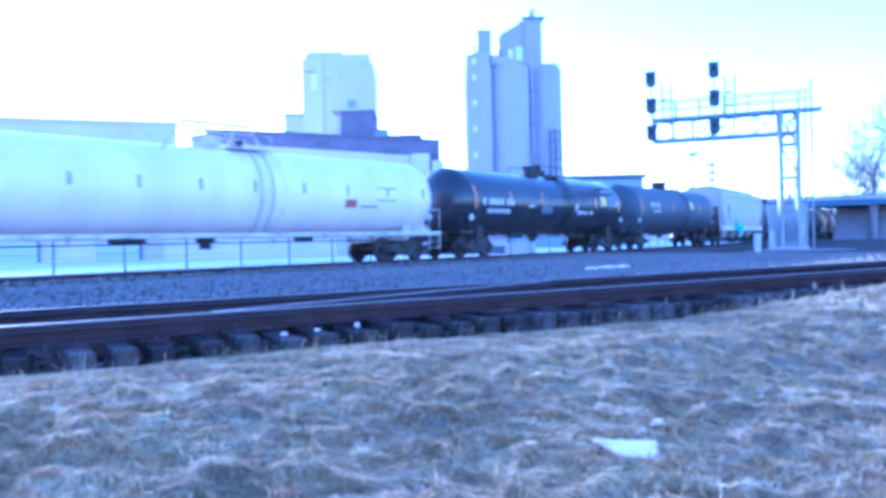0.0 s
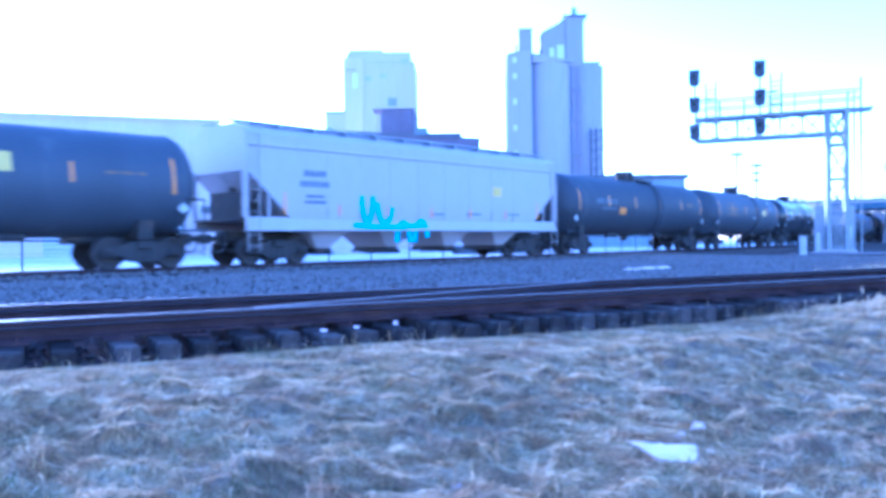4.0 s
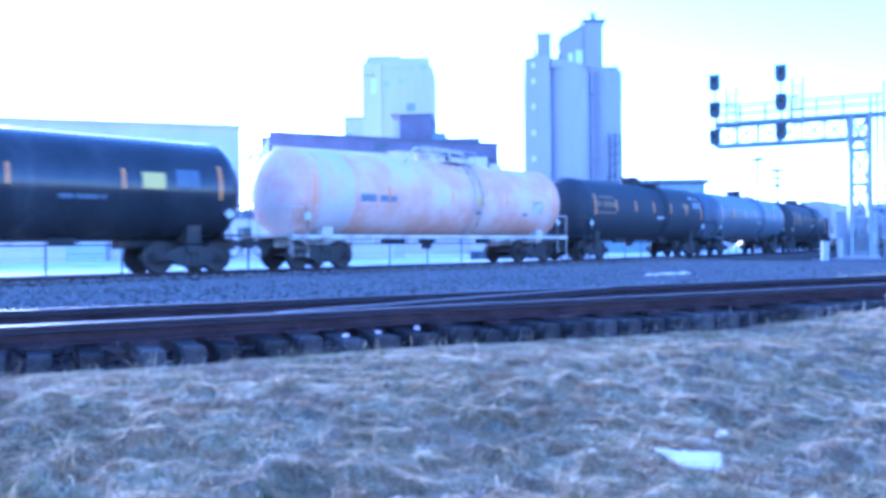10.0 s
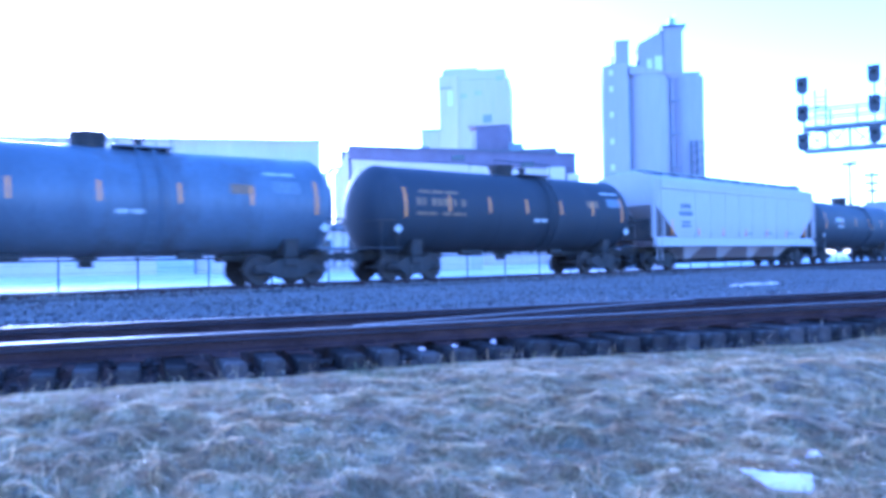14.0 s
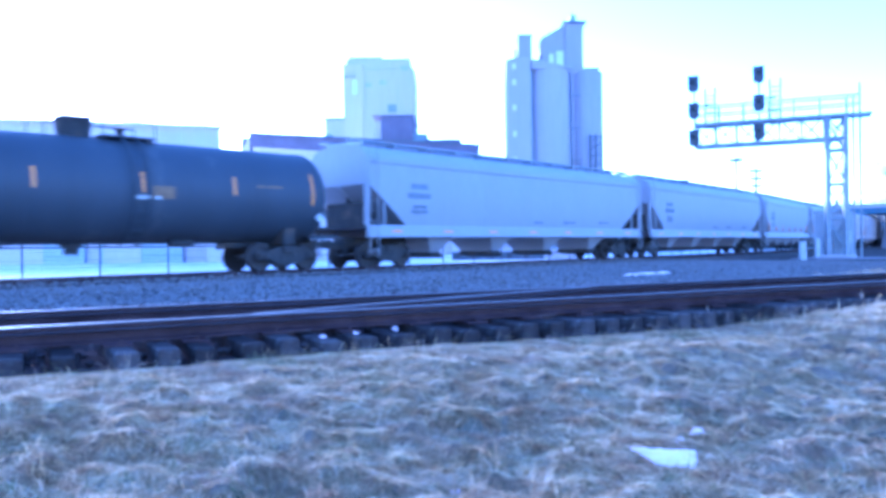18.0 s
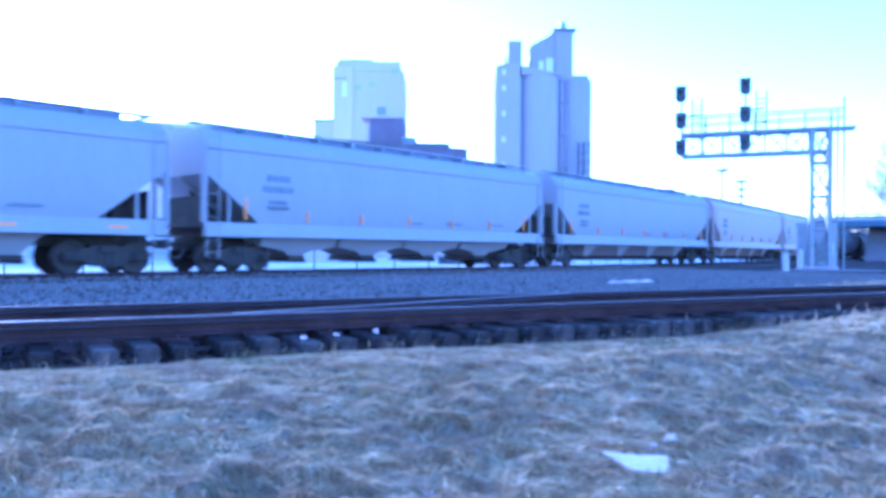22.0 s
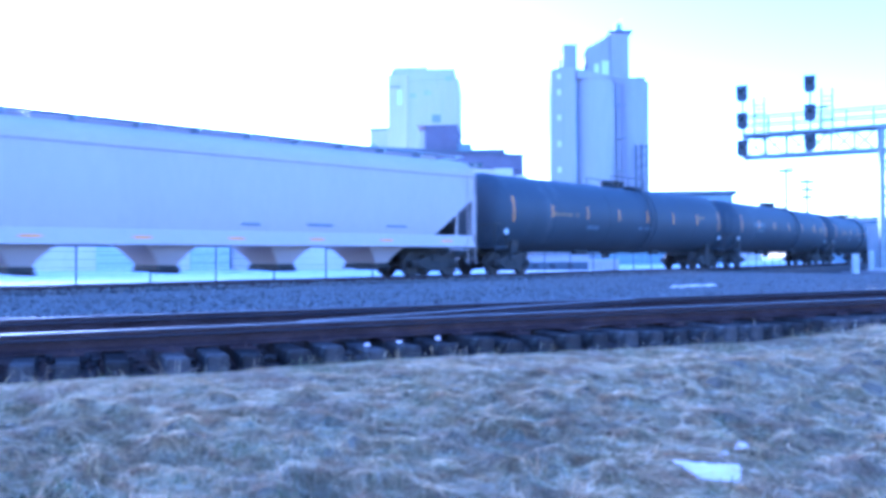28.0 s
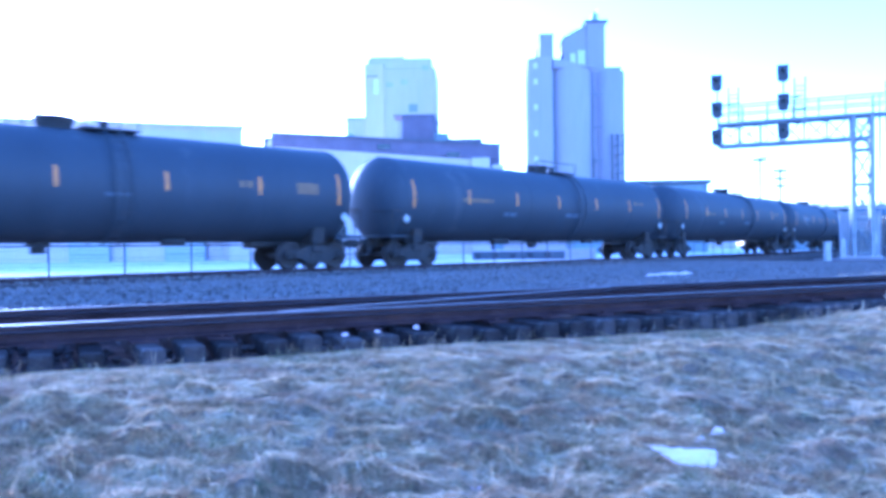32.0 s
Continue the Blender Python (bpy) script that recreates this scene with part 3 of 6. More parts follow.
for label, m, count, seed, offs in (("loose grey ballast stones in the gravel between the tracks", STONE, 34000, 3, (1.5, 27.0)), ("rust-stained loose stones between and beside the siding rails", SIDING_STONE, 9000, 4, (-1.7, 1.8))):
    me = bpy.data.meshes.new("loose_stones")
    st = scatter_stones(count, seed, offs)
    me.from_pydata(st.v, [], st.f)
    me.materials.append(m)
    tagged(new("loose_stones", me), label, "stones", kind="stuff")


# ---- buildings ----
def silo_block():
    t = thing("grain_silo", "tall pale concrete grain silo block with stair tower and headhouse", "silo", at=pose(0, 170.0, 0.3))
    tower = part("stair_tower", Shape().plate([(10.5, -0.5), (15.6, -0.5), (15.6, 41.3), (13.1, 41.1), (10.5, 40.3)], 0, 10), SILO, t)
    part("tower_coping", Shape().plate([(10.4, 40.3), (13.1, 41.1), (13.1, 41.35), (10.4, 40.6)], -0.12, 8), SILO, tower)
    part("vent_pipe", Shape().tube((12.5, 2, 40.8), (12.5, 2, 43.0), 0.28, n=10).lathe([(43.0, 0.45), (43.25, 0.1)], 10, "z", (12.5, 2, 0)), GALV, tower)
    stair = part("stair_head", Shape().box(13.1, 15.9, 0.5, 8, 40.9, 45.9, 0.1), SILO_MID, t)
    part("stair_head_coping", Shape().box(13.0, 16.0, 0.4, 8.1, 45.9, 46.15, 0.05), SILO_MID, stair)
    for z in (39.3, 35.9, 30.5, 24.9, 19.4, 14.2):
        w = part("window", Shape().box(11.6, 12.5, -0.10, 0.2, z - 0.65, z + 0.65, 0.04), CLADDING, t)
        # Opaque white paint stands for the brightness of the glass.
        for x in (11.7, 12.1):
            part("pane", Shape().box(x, x + 0.32, -0.14, -0.08, z - 0.52, z + 0.52), WHITE_PAINT, w)
    part("rear_block", Shape().box(15.6, 30.6, 4.2, 16, 0, 38.7, 0.1), SILO_MID, t)
    part("silo_cell", Shape().lathe([(0, 4.0), (38.7, 4.0), (38.95, 3.8)], 48, "z", (20.2, 2.4, 0)).squash(0.42, 2.4), SILO, t)
    # Same concrete as the left cell; its shading is in the darker colour.
    part("silo_cell", Shape().lathe([(0, 3.25), (37.9, 3.25), (38.35, 3.0), (38.6, 2.4)], 48, "z", (28.05, 3.2, 0)).squash(0.75, 3.2), SILO_MID, t)
    part("joint_wall", Shape().box(15.5, 17.0, 2.2, 5, 0, 38.9, 0.05), CONCRETE_DARK, t)
    part("joint_wall", Shape().box(23.7, 26.0, 2.3, 5, 0, 38.5, 0.05), CONCRETE_DARK, t)
    part("roof_wedge", Shape().plate([(15.9, 38.9), (24.4, 38.9), (24.4, 39.1), (15.9, 41.0)], 0.75, 14), SILO, t, "sloping roof parapet over the cells")
    part("roof_slab", Shape().box(24.4, 30.4, 1.4, 15, 38.6, 39.0, 0.06), SILO_MID, t)
    gal = part("conveyor_gallery", Shape().plate([(18.2, 42.9), (23.2, 42.9), (23.2, 48.0), (18.2, 45.3)], 2, 9), SILO_MID, t, "sloping clad conveyor gallery with panes painted white")
    for y in (2.0, 8.7):
        for x0, x1, z0, z1 in ((18.2, 19.7, 38.9, 42.9), (20.8, 21.3, 38.9, 42.9), (22.9, 23.3, 38.9, 42.9), (19.7, 20.8, 38.9, 40.2), (21.3, 22.9, 38.9, 39.7), (19.7, 20.8, 42.3, 42.9)):
            part("gallery_panel", Shape().box(x0, x1, y, y + 0.3, z0, z1), SILO_MID, gal)
    # Gallery panes are opaque, their brightness put into white paint.
    for x0, x1, z0, z1 in ((19.7, 20.8, 40.2, 42.3), (21.3, 22.9, 39.7, 42.9)):
        part("pane", Shape().box(x0, x1, 2.1, 2.2, z0, z1), WHITE_PAINT, gal, "pane in opaque white paint for its brightness")
    part("gallery_roof", Shape().plate([(18.0, 45.2), (23.2, 48.0), (23.2, 48.3), (18.0, 45.5)], 1.8, 9.2), CONCRETE_DARK, gal)
    head = part("headhouse", Shape().box(23.2, 27.0, 1.5, 10, 38, 48.7, 0.1), SILO_MID, t)
    part("headhouse_roof", Shape().box(22.7, 27.7, 1.0, 10.6, 48.7, 49.05, 0.1), ROOFING, head)
    part("vent_cap", Shape().lathe([(49.05, 1.1), (50.2, 0.8), (51.0, 0.7), (51.5, 0.1)], 12, "z", (25.2, 4, 0)), GALV, head)
    part("mast", Shape().tube((25.9, 4, 49), (25.9, 4, 52.3), 0.08, n=6), GALV, head)
    part("roof_bracket", Shape().plate([(27.0, 47.6), (27.7, 48.7), (27.0, 48.7)], 1.6, 2.0), SILO_MID, head)
    for k in range(5):
        p0 = 18.6 + k * 1.1
        part("roof_hood", Shape().box(p0, p0 + 0.35, 1.9, 2.6, 45.5 + (p0 - 18.2) * 0.54, 46.0 + (p0 - 18.2) * 0.54, 0.04), GALV, gal)
    lad = Shape()
    for x in (27.9, 29.1, 30.4):
        lad.tube((x, -0.6, 0), (x, -0.6, 24.4), 0.22, n=6)
    for k in range(12):
        lad.bar((27.9, -0.6, 1 + k * 2), (30.4, -0.6, 3 + k * 2 if k < 11 else 23.8), 0.1).bar((27.9, -0.6, 2 + k * 2), (30.4, -0.6, 2 + k * 2), 0.14)
    part("stair_frame", lad, ROOFING, t, "steel escape stair frame")
    part("leg_casing", Shape().box(24.5, 25.2, 1.6, 2.6, 0, 38.4, 0.03), SILO_MID, t, "dark bucket elevator casing")
    caged = Shape().tube((25.5, 1.0, 0), (25.5, 1.0, 38), 0.1, n=6).tube((26.1, 1.0, 0), (26.1, 1.0, 38), 0.1, n=6)
    for k in range(38):
        caged.bar((25.5, 1.0, 0.5 + k), (26.1, 1.0, 0.5 + k), 0.07)
    part("caged_ladder", caged, SILO_MID, t)
    for k in range(5):
        part("pipe_bracket", Shape().box(24.3, 26.3, 0.9, 2.4, 5 + k * 7, 5.3 + k * 7), SIGNAL_STEEL, t)


silo_block()


def mill_tower():
    t = thing("mill_tower", "wide pale concrete mill tower with chamfered parapet", "tower", at=pose(0, 200, 0.1))
    body = Shape().box(-28.2, -10.9, 0, 16, 0, 46.4, 0.3)
    part("wall", body, CONCRETE, t)
    part("corner_bay", Shape().box(-28.8, -23.8, -0.5, 4, 0, 47.6, 0.2), CLADDING, t)
    part("attic", Shape().prism([(0.3, 44.6), (15.5, 44.6), (15.5, 46.6), (14.5, 49.0), (0.6, 49.0), (0.3, 47.9)], -28.0, -12.0), CONCRETE, t)
    part("roof_kerb", Shape().box(-27.4, -19.0, 0.6, 10, 49.0, 49.6, 0.1), CONCRETE, t)
    # The window's bright look is plain white paint, not glass.
    part("window", Shape().box(-26.5, -25.2, -0.75, -0.4, 39.9, 43.6, 0.05), WHITE_PAINT, t, "tall stair window, its brightness put into white paint")
    for x, z in ((-22.5, 42.3), (-18.8, 42.9), (-13.4, 46.4)):
        part("louvre", Shape().box(x - 0.9, x + 0.9, -0.06, 0.4, z - 0.6, z + 0.6, 0.03), CONCRETE_MID, t)
    part("balcony", Shape().box(-28.6, -25.6, -1.3, -0.4, 44.3, 44.5, 0.03).bar((-28.5, -1.2, 45.4), (-25.7, -1.2, 45.4), 0.05).bar((-28.5, -1.2, 44.5), (-28.5, -1.2, 45.4), 0.05).bar((-25.7, -1.2, 44.5), (-25.7, -1.2, 45.4), 0.05), CONCRETE_MID, t)
    for x, z, w, h in ((-16.6, 36.3, 2.2, 2.0),):
        win = part("window", Shape().box(x - w / 2, x + w / 2, -0.12, 0.1, z - h / 2, z + h / 2, 0.03), CONCRETE_DARK, t)
        part("pane", Shape().box(x - w / 2 + 0.2, x + w / 2 - 0.2, -0.16, -0.1, z - h / 2 + 0.2, z + h / 2 - 0.2), CONCRETE_DARK, win)
    part("annex", Shape().box(-33.6, -28.0, 0.2, 14, 0, 33.8, 0.2), CONCRETE, t)
    part("annex_roof", Shape().box(-33.8, -28.0, 0.0, 14.2, 33.8, 34.3, 0.1), CONCRETE_DARK, t)
    part("annex_wing", Shape().box(-35.2, -33.2, 0.4, 13, 0, 28.5, 0.2), CONCRETE, t)
    part("roof_rail", Shape().bar((-27, 1.4, 50.4), (-19, 1.4, 50.4), 0.05).bar((-27, 1.4, 49.6), (-27, 1.4, 50.4), 0.05).bar((-19, 1.4, 49.6), (-19, 1.4, 50.4), 0.05), GALV, t)


mill_tower()


def plant():
    t = thing("mill_building", "long white mill building with a dark red brick upper storey", "factory building", at=pose(0, 120, -0.1))
    part("lower_wall", Shape().add([(-31.2, 0, 0), (1.6, 0, 0), (1.6, 0, 14.3), (-31.2, 0, 17.0), (-31.2, 29, 0), (1.6, 29, 0), (1.6, 29, 13.2), (-31.2, 29, 14.5)],
                                   [(0, 1, 2, 3), (4, 7, 6, 5), (0, 3, 7, 4), (1, 5, 6, 2), (3, 2, 6, 7), (0, 4, 5, 1)]), CLADDING, t, "white clad lower wall")
    n = 22
    for k in range(n):
        x = -31.0 + 32.4 * k / n
        part("wall_rib", Shape().box(x, x + 0.12, -0.1, 0.02, 0.2, 16.7 - 0.082 * (x + 31.2)), CLADDING, t)
    s = Shape()
    s.add([(-31.6, -0.2, 17.1), (3.1, -0.2, 14.3), (3.1, -0.2, 16.5), (-31.6, -0.2, 18.9), (-31.6, 29, 14), (3.1, 29, 13.0), (3.1, 29, 16.5), (-31.6, 29, 18.9)],
          [(0, 1, 2, 3), (4, 7, 6, 5), (0, 3, 7, 4), (1, 5, 6, 2), (3, 2, 6, 7), (0, 4, 5, 1)])
    part("upper_storey", s, BRICK, t, "dark red brick upper storey")
    part("end_bay", Shape().box(1.6, 3.1, -0.15, 28, 0, 14.3, 0.05), BRICK, t)
    part("cornice", Shape().add([(-31.8, -0.5, 18.85), (3.3, -0.5, 16.45), (3.3, 0.4, 16.7), (-31.8, 0.4, 19.1), (-31.8, -0.5, 19.1), (3.3, -0.5, 16.7)],
                                [(0, 1, 5, 4), (4, 5, 2, 3), (0, 4, 3), (1, 2, 5), (0, 3, 2, 1)]), ROOFING, t)
    pent = part("penthouse", Shape().box(-11.7, -6.9, 0.5, 12, 15, 21.4, 0.1), BRICK, t, "dark brick lift penthouse")
    part("penthouse_side", Shape().box(-12.8, -11.6, 1.2, 11, 15, 20.8, 0.1), CLADDING, pent)
    part("penthouse_coping", Shape().box(-13.1, -6.7, 0.2, 12.3, 21.4, 21.7, 0.05), CONCRETE, pent)
    part("roof_block", Shape().box(-7.0, -4.8, 2, 10, 15.5, 18.8, 0.1), CONCRETE_DARK, t)
    part("roof_block", Shape().box(-5.2, 0.4, 2, 12, 15.5, 17.9, 0.1), BRICK, t)
    part("side_block", Shape().box(-1.3, 1.5, -1.2, 0, 0, 14.6, 0.1), CLADDING, t)
    part("end_tank", Shape().box(1.8, 3.6, -1.6, 3, 11.8, 13.5, 0.15), CLADDING, t)
    part("end_tank_stand", Shape().box(2.0, 3.4, -1.4, 2.8, 0, 11.8), CONCRETE_DARK, t)
    for k, x in enumerate((-4.0, -14.5)):
        part("window", Shape().box(x - 1.0, x + 1.0, -0.35, -0.1, 16.5 - 0.02 * (x + 30) - (1.2 if x > -8 else 0), 17.3 - 0.02 * (x + 30) - (1.2 if x > -8 else 0), 0.03), GLASS_DARK, t)
    part("end_gable", Shape().plate([(-34.0, 14.2), (-31.62, 14.2), (-31.62, 18.6)], -0.1, 6), CLADDING, t, "pale sloping end gable")
    part("end_block", Shape().box(-34.6, -31.7, 6.2, 14, 0, 19.2, 0.1), BRICK, t)
    part("end_wall", Shape().box(-34.0, -31.62, 0.1, 6, 0, 14.2), CLADDING, t)
    ducts = Shape()
    for k in range(3):
        ducts.tube((-35.2 - k * 0.8, 5, 0), (-35.2 - k * 0.8, 5, 15.6 + (k % 2) * 0.9), 0.25, n=8)
    ducts.tube((-37.2, 5, 15.4), (-34.6, 5, 16.4), 0.26, n=8)
    part("duct_work", ducts, GALV, t, "cluster of galvanised vent ducts")
    for k in range(3):
        part("roof_vent", Shape().lathe([(18, 0.5), (18.8, 0.5), (18.9, 0.9), (19.3, 0.2)], 12, "z", (-29.5 + k * 4.6, 4, 0)), GALV, t)


plant()


def shed():
    t = thing("storage_shed", "long white flat-roofed storage shed behind the tracks", "shed", at=pose(0, 75, -0.1))
    s = Shape()
    s.add([(-22.6, 0, 0), (-74, -3.8, 0), (-74, -3.8, 15.0), (-22.6, 0, 12.85), (-29.9, 24, 0), (-84, 20, 0), (-84, 20, 15.0), (-29.9, 24, 12.85)],
          [(0, 1, 2, 3), (4, 7, 6, 5), (0, 3, 7, 4), (1, 5, 6, 2), (3, 2, 6, 7), (0, 4, 5, 1)])
    part("wall", s, CLADDING, t)
    part("eave", Shape().add([(-22.4, -0.3, 12.7), (-74, -4.1, 14.85), (-74, -4.1, 15.2), (-22.4, -0.3, 13.05), (-22.4, 0.5, 13.05), (-74, -3.3, 15.2)],
                              [(0, 1, 2, 3), (3, 2, 5, 4)]), CLADDING, t)
    for k in range(33):
        x = -23.2 - k * 1.5
        part("wall_rib", Shape().box(x, x + 0.06, -0.05 + (x + 22.6) * 0.073, 0.1 + (x + 22.6) * 0.073, 0.2, 12.2), CLADDING, t)
    for k in range(2):
        x = -28 - k * 9
        y = (x + 22.6) * 0.073
        d = part("door", Shape().box(x - 2, x + 2, y - 0.35, y - 0.1, 0, 4.2, 0.05), CONCRETE_DARK, t)
        for j in range(5):
            part("door_slat", Shape().box(x - 1.9, x + 1.9, y - 0.4, y - 0.34, 0.2 + j * 0.8, 0.85 + j * 0.8), GALV, d)
    part("lamp_pole", Shape().tube((-30.0, -9, 0), (-30.0, -9, 10.3), 0.1, 0.07, 8).box(-30.5, -29.8, -9.2, -8.8, 10.2, 10.4, 0.03), GALV, t)


shed()


def low_building(x0, x1, y, h, label, m=CLADDING):
    t = thing("low_building", label, "building", at=pose(0, y, -0.1))
    part("wall", Shape().box(x0, x1, 0, 12, 0, h - 0.6, 0.05), m, t)
    part("roof", Shape().box(x0 - 0.4, x1 + 0.4, -0.5, 12.5, h - 0.6, h, 0.08), ROOFING, t)
    n = int((x1 - x0) / 2.6)
    for k in range(n):
        x = x0 + 1.0 + k * (x1 - x0 - 1) / n
        w = part("window", Shape().box(x, x + 1.3, -0.08, 0.1, h * 0.45, h * 0.7, 0.03), CONCRETE_DARK, t)
        part("pane", Shape().box(x + 0.1, x + 1.2, -0.12, -0.05, h * 0.45 + 0.1, h * 0.7 - 0.1), GLASS_DARK, w)
    return t


low_building(13.0, 31.0, 110, 10.1, "low building with a dark flat roof beyond the tracks", CONCRETE_DARK)
for x0, x1, y, h in ((-22.4, -7.5, 70, 4.6), (34, 60, 190, 6.0), (-40, 33, 152, 5.2)):
    low_building(x0, x1, y, h, "low white yard building with a dark roof")
dock = thing("loading_dock", "long low dark loading dock with a pale edge", "loading dock", at=pose(0, 60, 0))
part("dock_wall", Shape().box(-0.6, 6.3, 0, 5, 0, 0.75, 0.02), ROOFING, dock)
part("dock_edge", Shape().box(-0.7, 8.6, -0.1, 5, 0.75, 0.92, 0.02), CONCRETE, dock)
part("dock_ramp", Shape().box(6.3, 8.6, 0, 5, 0, 0.75, 0.02), CONCRETE, dock)
for k in range(5):
    part("bumper", Shape().box(-0.4 + k * 1.3, 0.0 + k * 1.3, -0.2, 0, 0.3, 0.7, 0.04), SIGNAL_BLACK, dock)


# ---- fence behind the main line ----
fence = thing("wire_fence", "wire yard fence with thin steel posts in the snow", "fence")
post_mesh = Shape().tube((0, 0, 0), (0, 0, 1.75), 0.035, n=8).lathe([(1.75, 0.042), (1.79, 0.03), (1.81, 0.005)], 8, "z").mesh("post", SIGNAL_BLACK)
wires = [Shape() for _ in range(6)]
prev = None
for k in range(46):
    x, y, h = far_at(-42 + k * 2.9, 8.5)
    part("post", post_mesh, None, fence, at=pose(x, y, 0.05, 0, 0, 0))
    if prev:
        for j in range(6):
            z = 0.25 + j * 0.3
            wires[j].tube((prev[0], prev[1], z), (x, y, z), 0.006 if j < 5 else 0.014, n=4, caps=False)
    prev = (x, y)
for w in wires:
    part("wire", w, SIGNAL_BLACK, fence)


# ---- signal cantilever ----
def lattice(s, a, b, sides, panels, w, rung):
    """Chords from a to b at the given offsets, tied by rungs and diagonals."""
    a, b = Vector(a), Vector(b)
    pts = [[a + (b - a) * k / panels + Vector(o) for k in range(panels + 1)] for o in sides]
    n = len(sides)
    for i in range(n):
        q = pts[(i + 1) % n]
        for k in range(panels + 1):
            part("rung", Shape().bar(pts[i][k], q[k], rung), SIGNAL_STEEL, s)
            if k < panels:
                part("brace", Shape().bar(pts[i][k], q[k + 1], w) if (k + i) % 2 else Shape().bar(q[k], pts[i][k + 1], w), SIGNAL_STEEL, s)


MAST = Vector((22.5, 48.0, 0.2))
ARM = Vector((13.9, 51.4, 0)) - Vector((22.3, 48.0, 0))
ARM_D = ARM.normalized()
ARM_S = Vector((-ARM_D.y, ARM_D.x, 0))


def signal_bridge():
    t = thing("signal_cantilever", "steel lattice cantilever carrying two three-lamp railway signals over the line", "railway signal")
    hw = 0.49
    corners = [ARM_D * hw * i + ARM_S * hw * j for i, j in ((-1, -1), (1, -1), (1, 1), (-1, 1))]
    for c in corners:
        part("leg", Shape().bar(MAST + c, MAST + c + Vector((0, 0, 8.5)), 0.26), SIGNAL_STEEL, t)
    lattice(t, MAST + Vector((0, 0, 0.3)), MAST + Vector((0, 0, 8.4)), corners, 4, 0.08, 0.14)
    part("footing", Shape().box(-1.0, 1.0, -1.0, 1.0, -0.3, 0.15, 0.04), CONCRETE, t, at=Matrix.Translation(MAST) @ Matrix.Rotation(math.atan2(ARM_D.y, ARM_D.x), 4, "Z"))
    base = MAST + Vector((0, 0, 7.05)) + ARM_D * -0.6
    tip = MAST + Vector((0, 0, 7.05)) + ARM_D * 8.0
    sq = [ARM_S * -0.55, ARM_S * 0.55, ARM_S * 0.55 + Vector((0, 0, 1.35)), ARM_S * -0.55 + Vector((0, 0, 1.35))]
    for c in sq:
        part("arm_chord", Shape().bar(base + c, tip + c, 0.19), SIGNAL_STEEL, t)
    lattice(t, base, tip, sq, 7, 0.06, 0.085)
    part("walkway", Shape().add([base + sq[3] + Vector((0, 0, 0.07)), tip + sq[3] + Vector((0, 0, 0.07)), tip + sq[2] + Vector((0, 0, 0.07)), base + sq[2] + Vector((0, 0, 0.07)),
                                 base + sq[3] + Vector((0, 0, 0.12)), tip + sq[3] + Vector((0, 0, 0.12)), tip + sq[2] + Vector((0, 0, 0.12)), base + sq[2] + Vector((0, 0, 0.12))],
                                [(0, 1, 2, 3), (4, 7, 6, 5), (0, 4, 5, 1), (1, 5, 6, 2), (2, 6, 7, 3), (3, 7, 4, 0)]), SIGNAL_STEEL, t)
    for z in (0.55, 1.05):
        for c in (sq[2], sq[3]):
            part("handrail", Shape().tube(base - ARM_D * 0.6 + c + Vector((0, 0, z + 0.1)), tip + c + Vector((0, 0, z + 0.1)), 0.04, n=6), SIGNAL_STEEL, t)
    for k in range(7):
        for c in (sq[2], sq[3]):
            p = base + (tip - base) * (k / 6) + c
            part("rail_post", Shape().tube(p, p + Vector((0, 0, 1.15)), 0.04, n=6), SIGNAL_STEEL, t)
    for j in (-0.55, 0.55):
        part("arm_stub", Shape().bar(base + ARM_S * j + Vector((0, 0, 1.35)), base + ARM_S * j - ARM_D * 1.3 + Vector((0, 0, 1.35)), 0.15), SIGNAL_STEEL, t)
    part("ladder_pole", Shape().tube(MAST - ARM_D * 1.3, MAST - ARM_D * 1.3 + Vector((0, 0, 10.3)), 0.06, n=8), SIGNAL_STEEL, t)
    lad = Shape()
    for o in (-0.2, 0.2):
        lad.tube(MAST - ARM_D * 0.95 + ARM_S * o, MAST - ARM_D * 0.95 + ARM_S * o + Vector((0, 0, 9.6)), 0.035, n=6)
    for k in range(30):
        z = Vector((0, 0, 0.4 + k * 0.3))
        lad.tube(MAST - ARM_D * 0.95 - ARM_S * 0.2 + z, MAST - ARM_D * 0.95 + ARM_S * 0.2 + z, 0.025, n=4)
    part("ladder", lad, SIGNAL_STEEL, t)
    for along, zs in ((8.0, (11.14, 9.46, 7.75)), (4.2, (11.37, 9.64, 7.9))):
        foot = MAST + ARM_D * along + ARM_S * 0.55
        part("signal_pole", Shape().tube((foot.x, foot.y, zs[2] - 0.5), (foot.x, foot.y, zs[0] + 0.4), 0.055, n=10), SIGNAL_STEEL, t)
        for z in zs:
            c = foot + ARM_S * 0.28 + Vector((0, 0, z - foot.z))
            rot = Matrix.Translation(c) @ Matrix.Rotation(math.atan2(-ARM_D.y, -ARM_D.x), 4, "Z")
            sgn = Shape()
            sgn.add([(-0.32, -0.12, -0.3), (0.32, -0.12, -0.3), (0.32, -0.12, 0.5), (-0.32, -0.12, 0.5), (-0.2, -0.12, -0.5), (0.2, -0.12, -0.5),
                     (-0.32, 0.1, -0.3), (0.32, 0.1, -0.3), (0.32, 0.1, 0.5), (-0.32, 0.1, 0.5), (-0.2, 0.1, -0.5), (0.2, 0.1, -0.5)],
                    [(0, 4, 5, 1, 2, 3), (9, 8, 7, 11, 10, 6), (0, 3, 9, 6), (3, 2, 8, 9), (2, 1, 7, 8), (1, 5, 11, 7), (5, 4, 10, 11), (4, 0, 6, 10)])
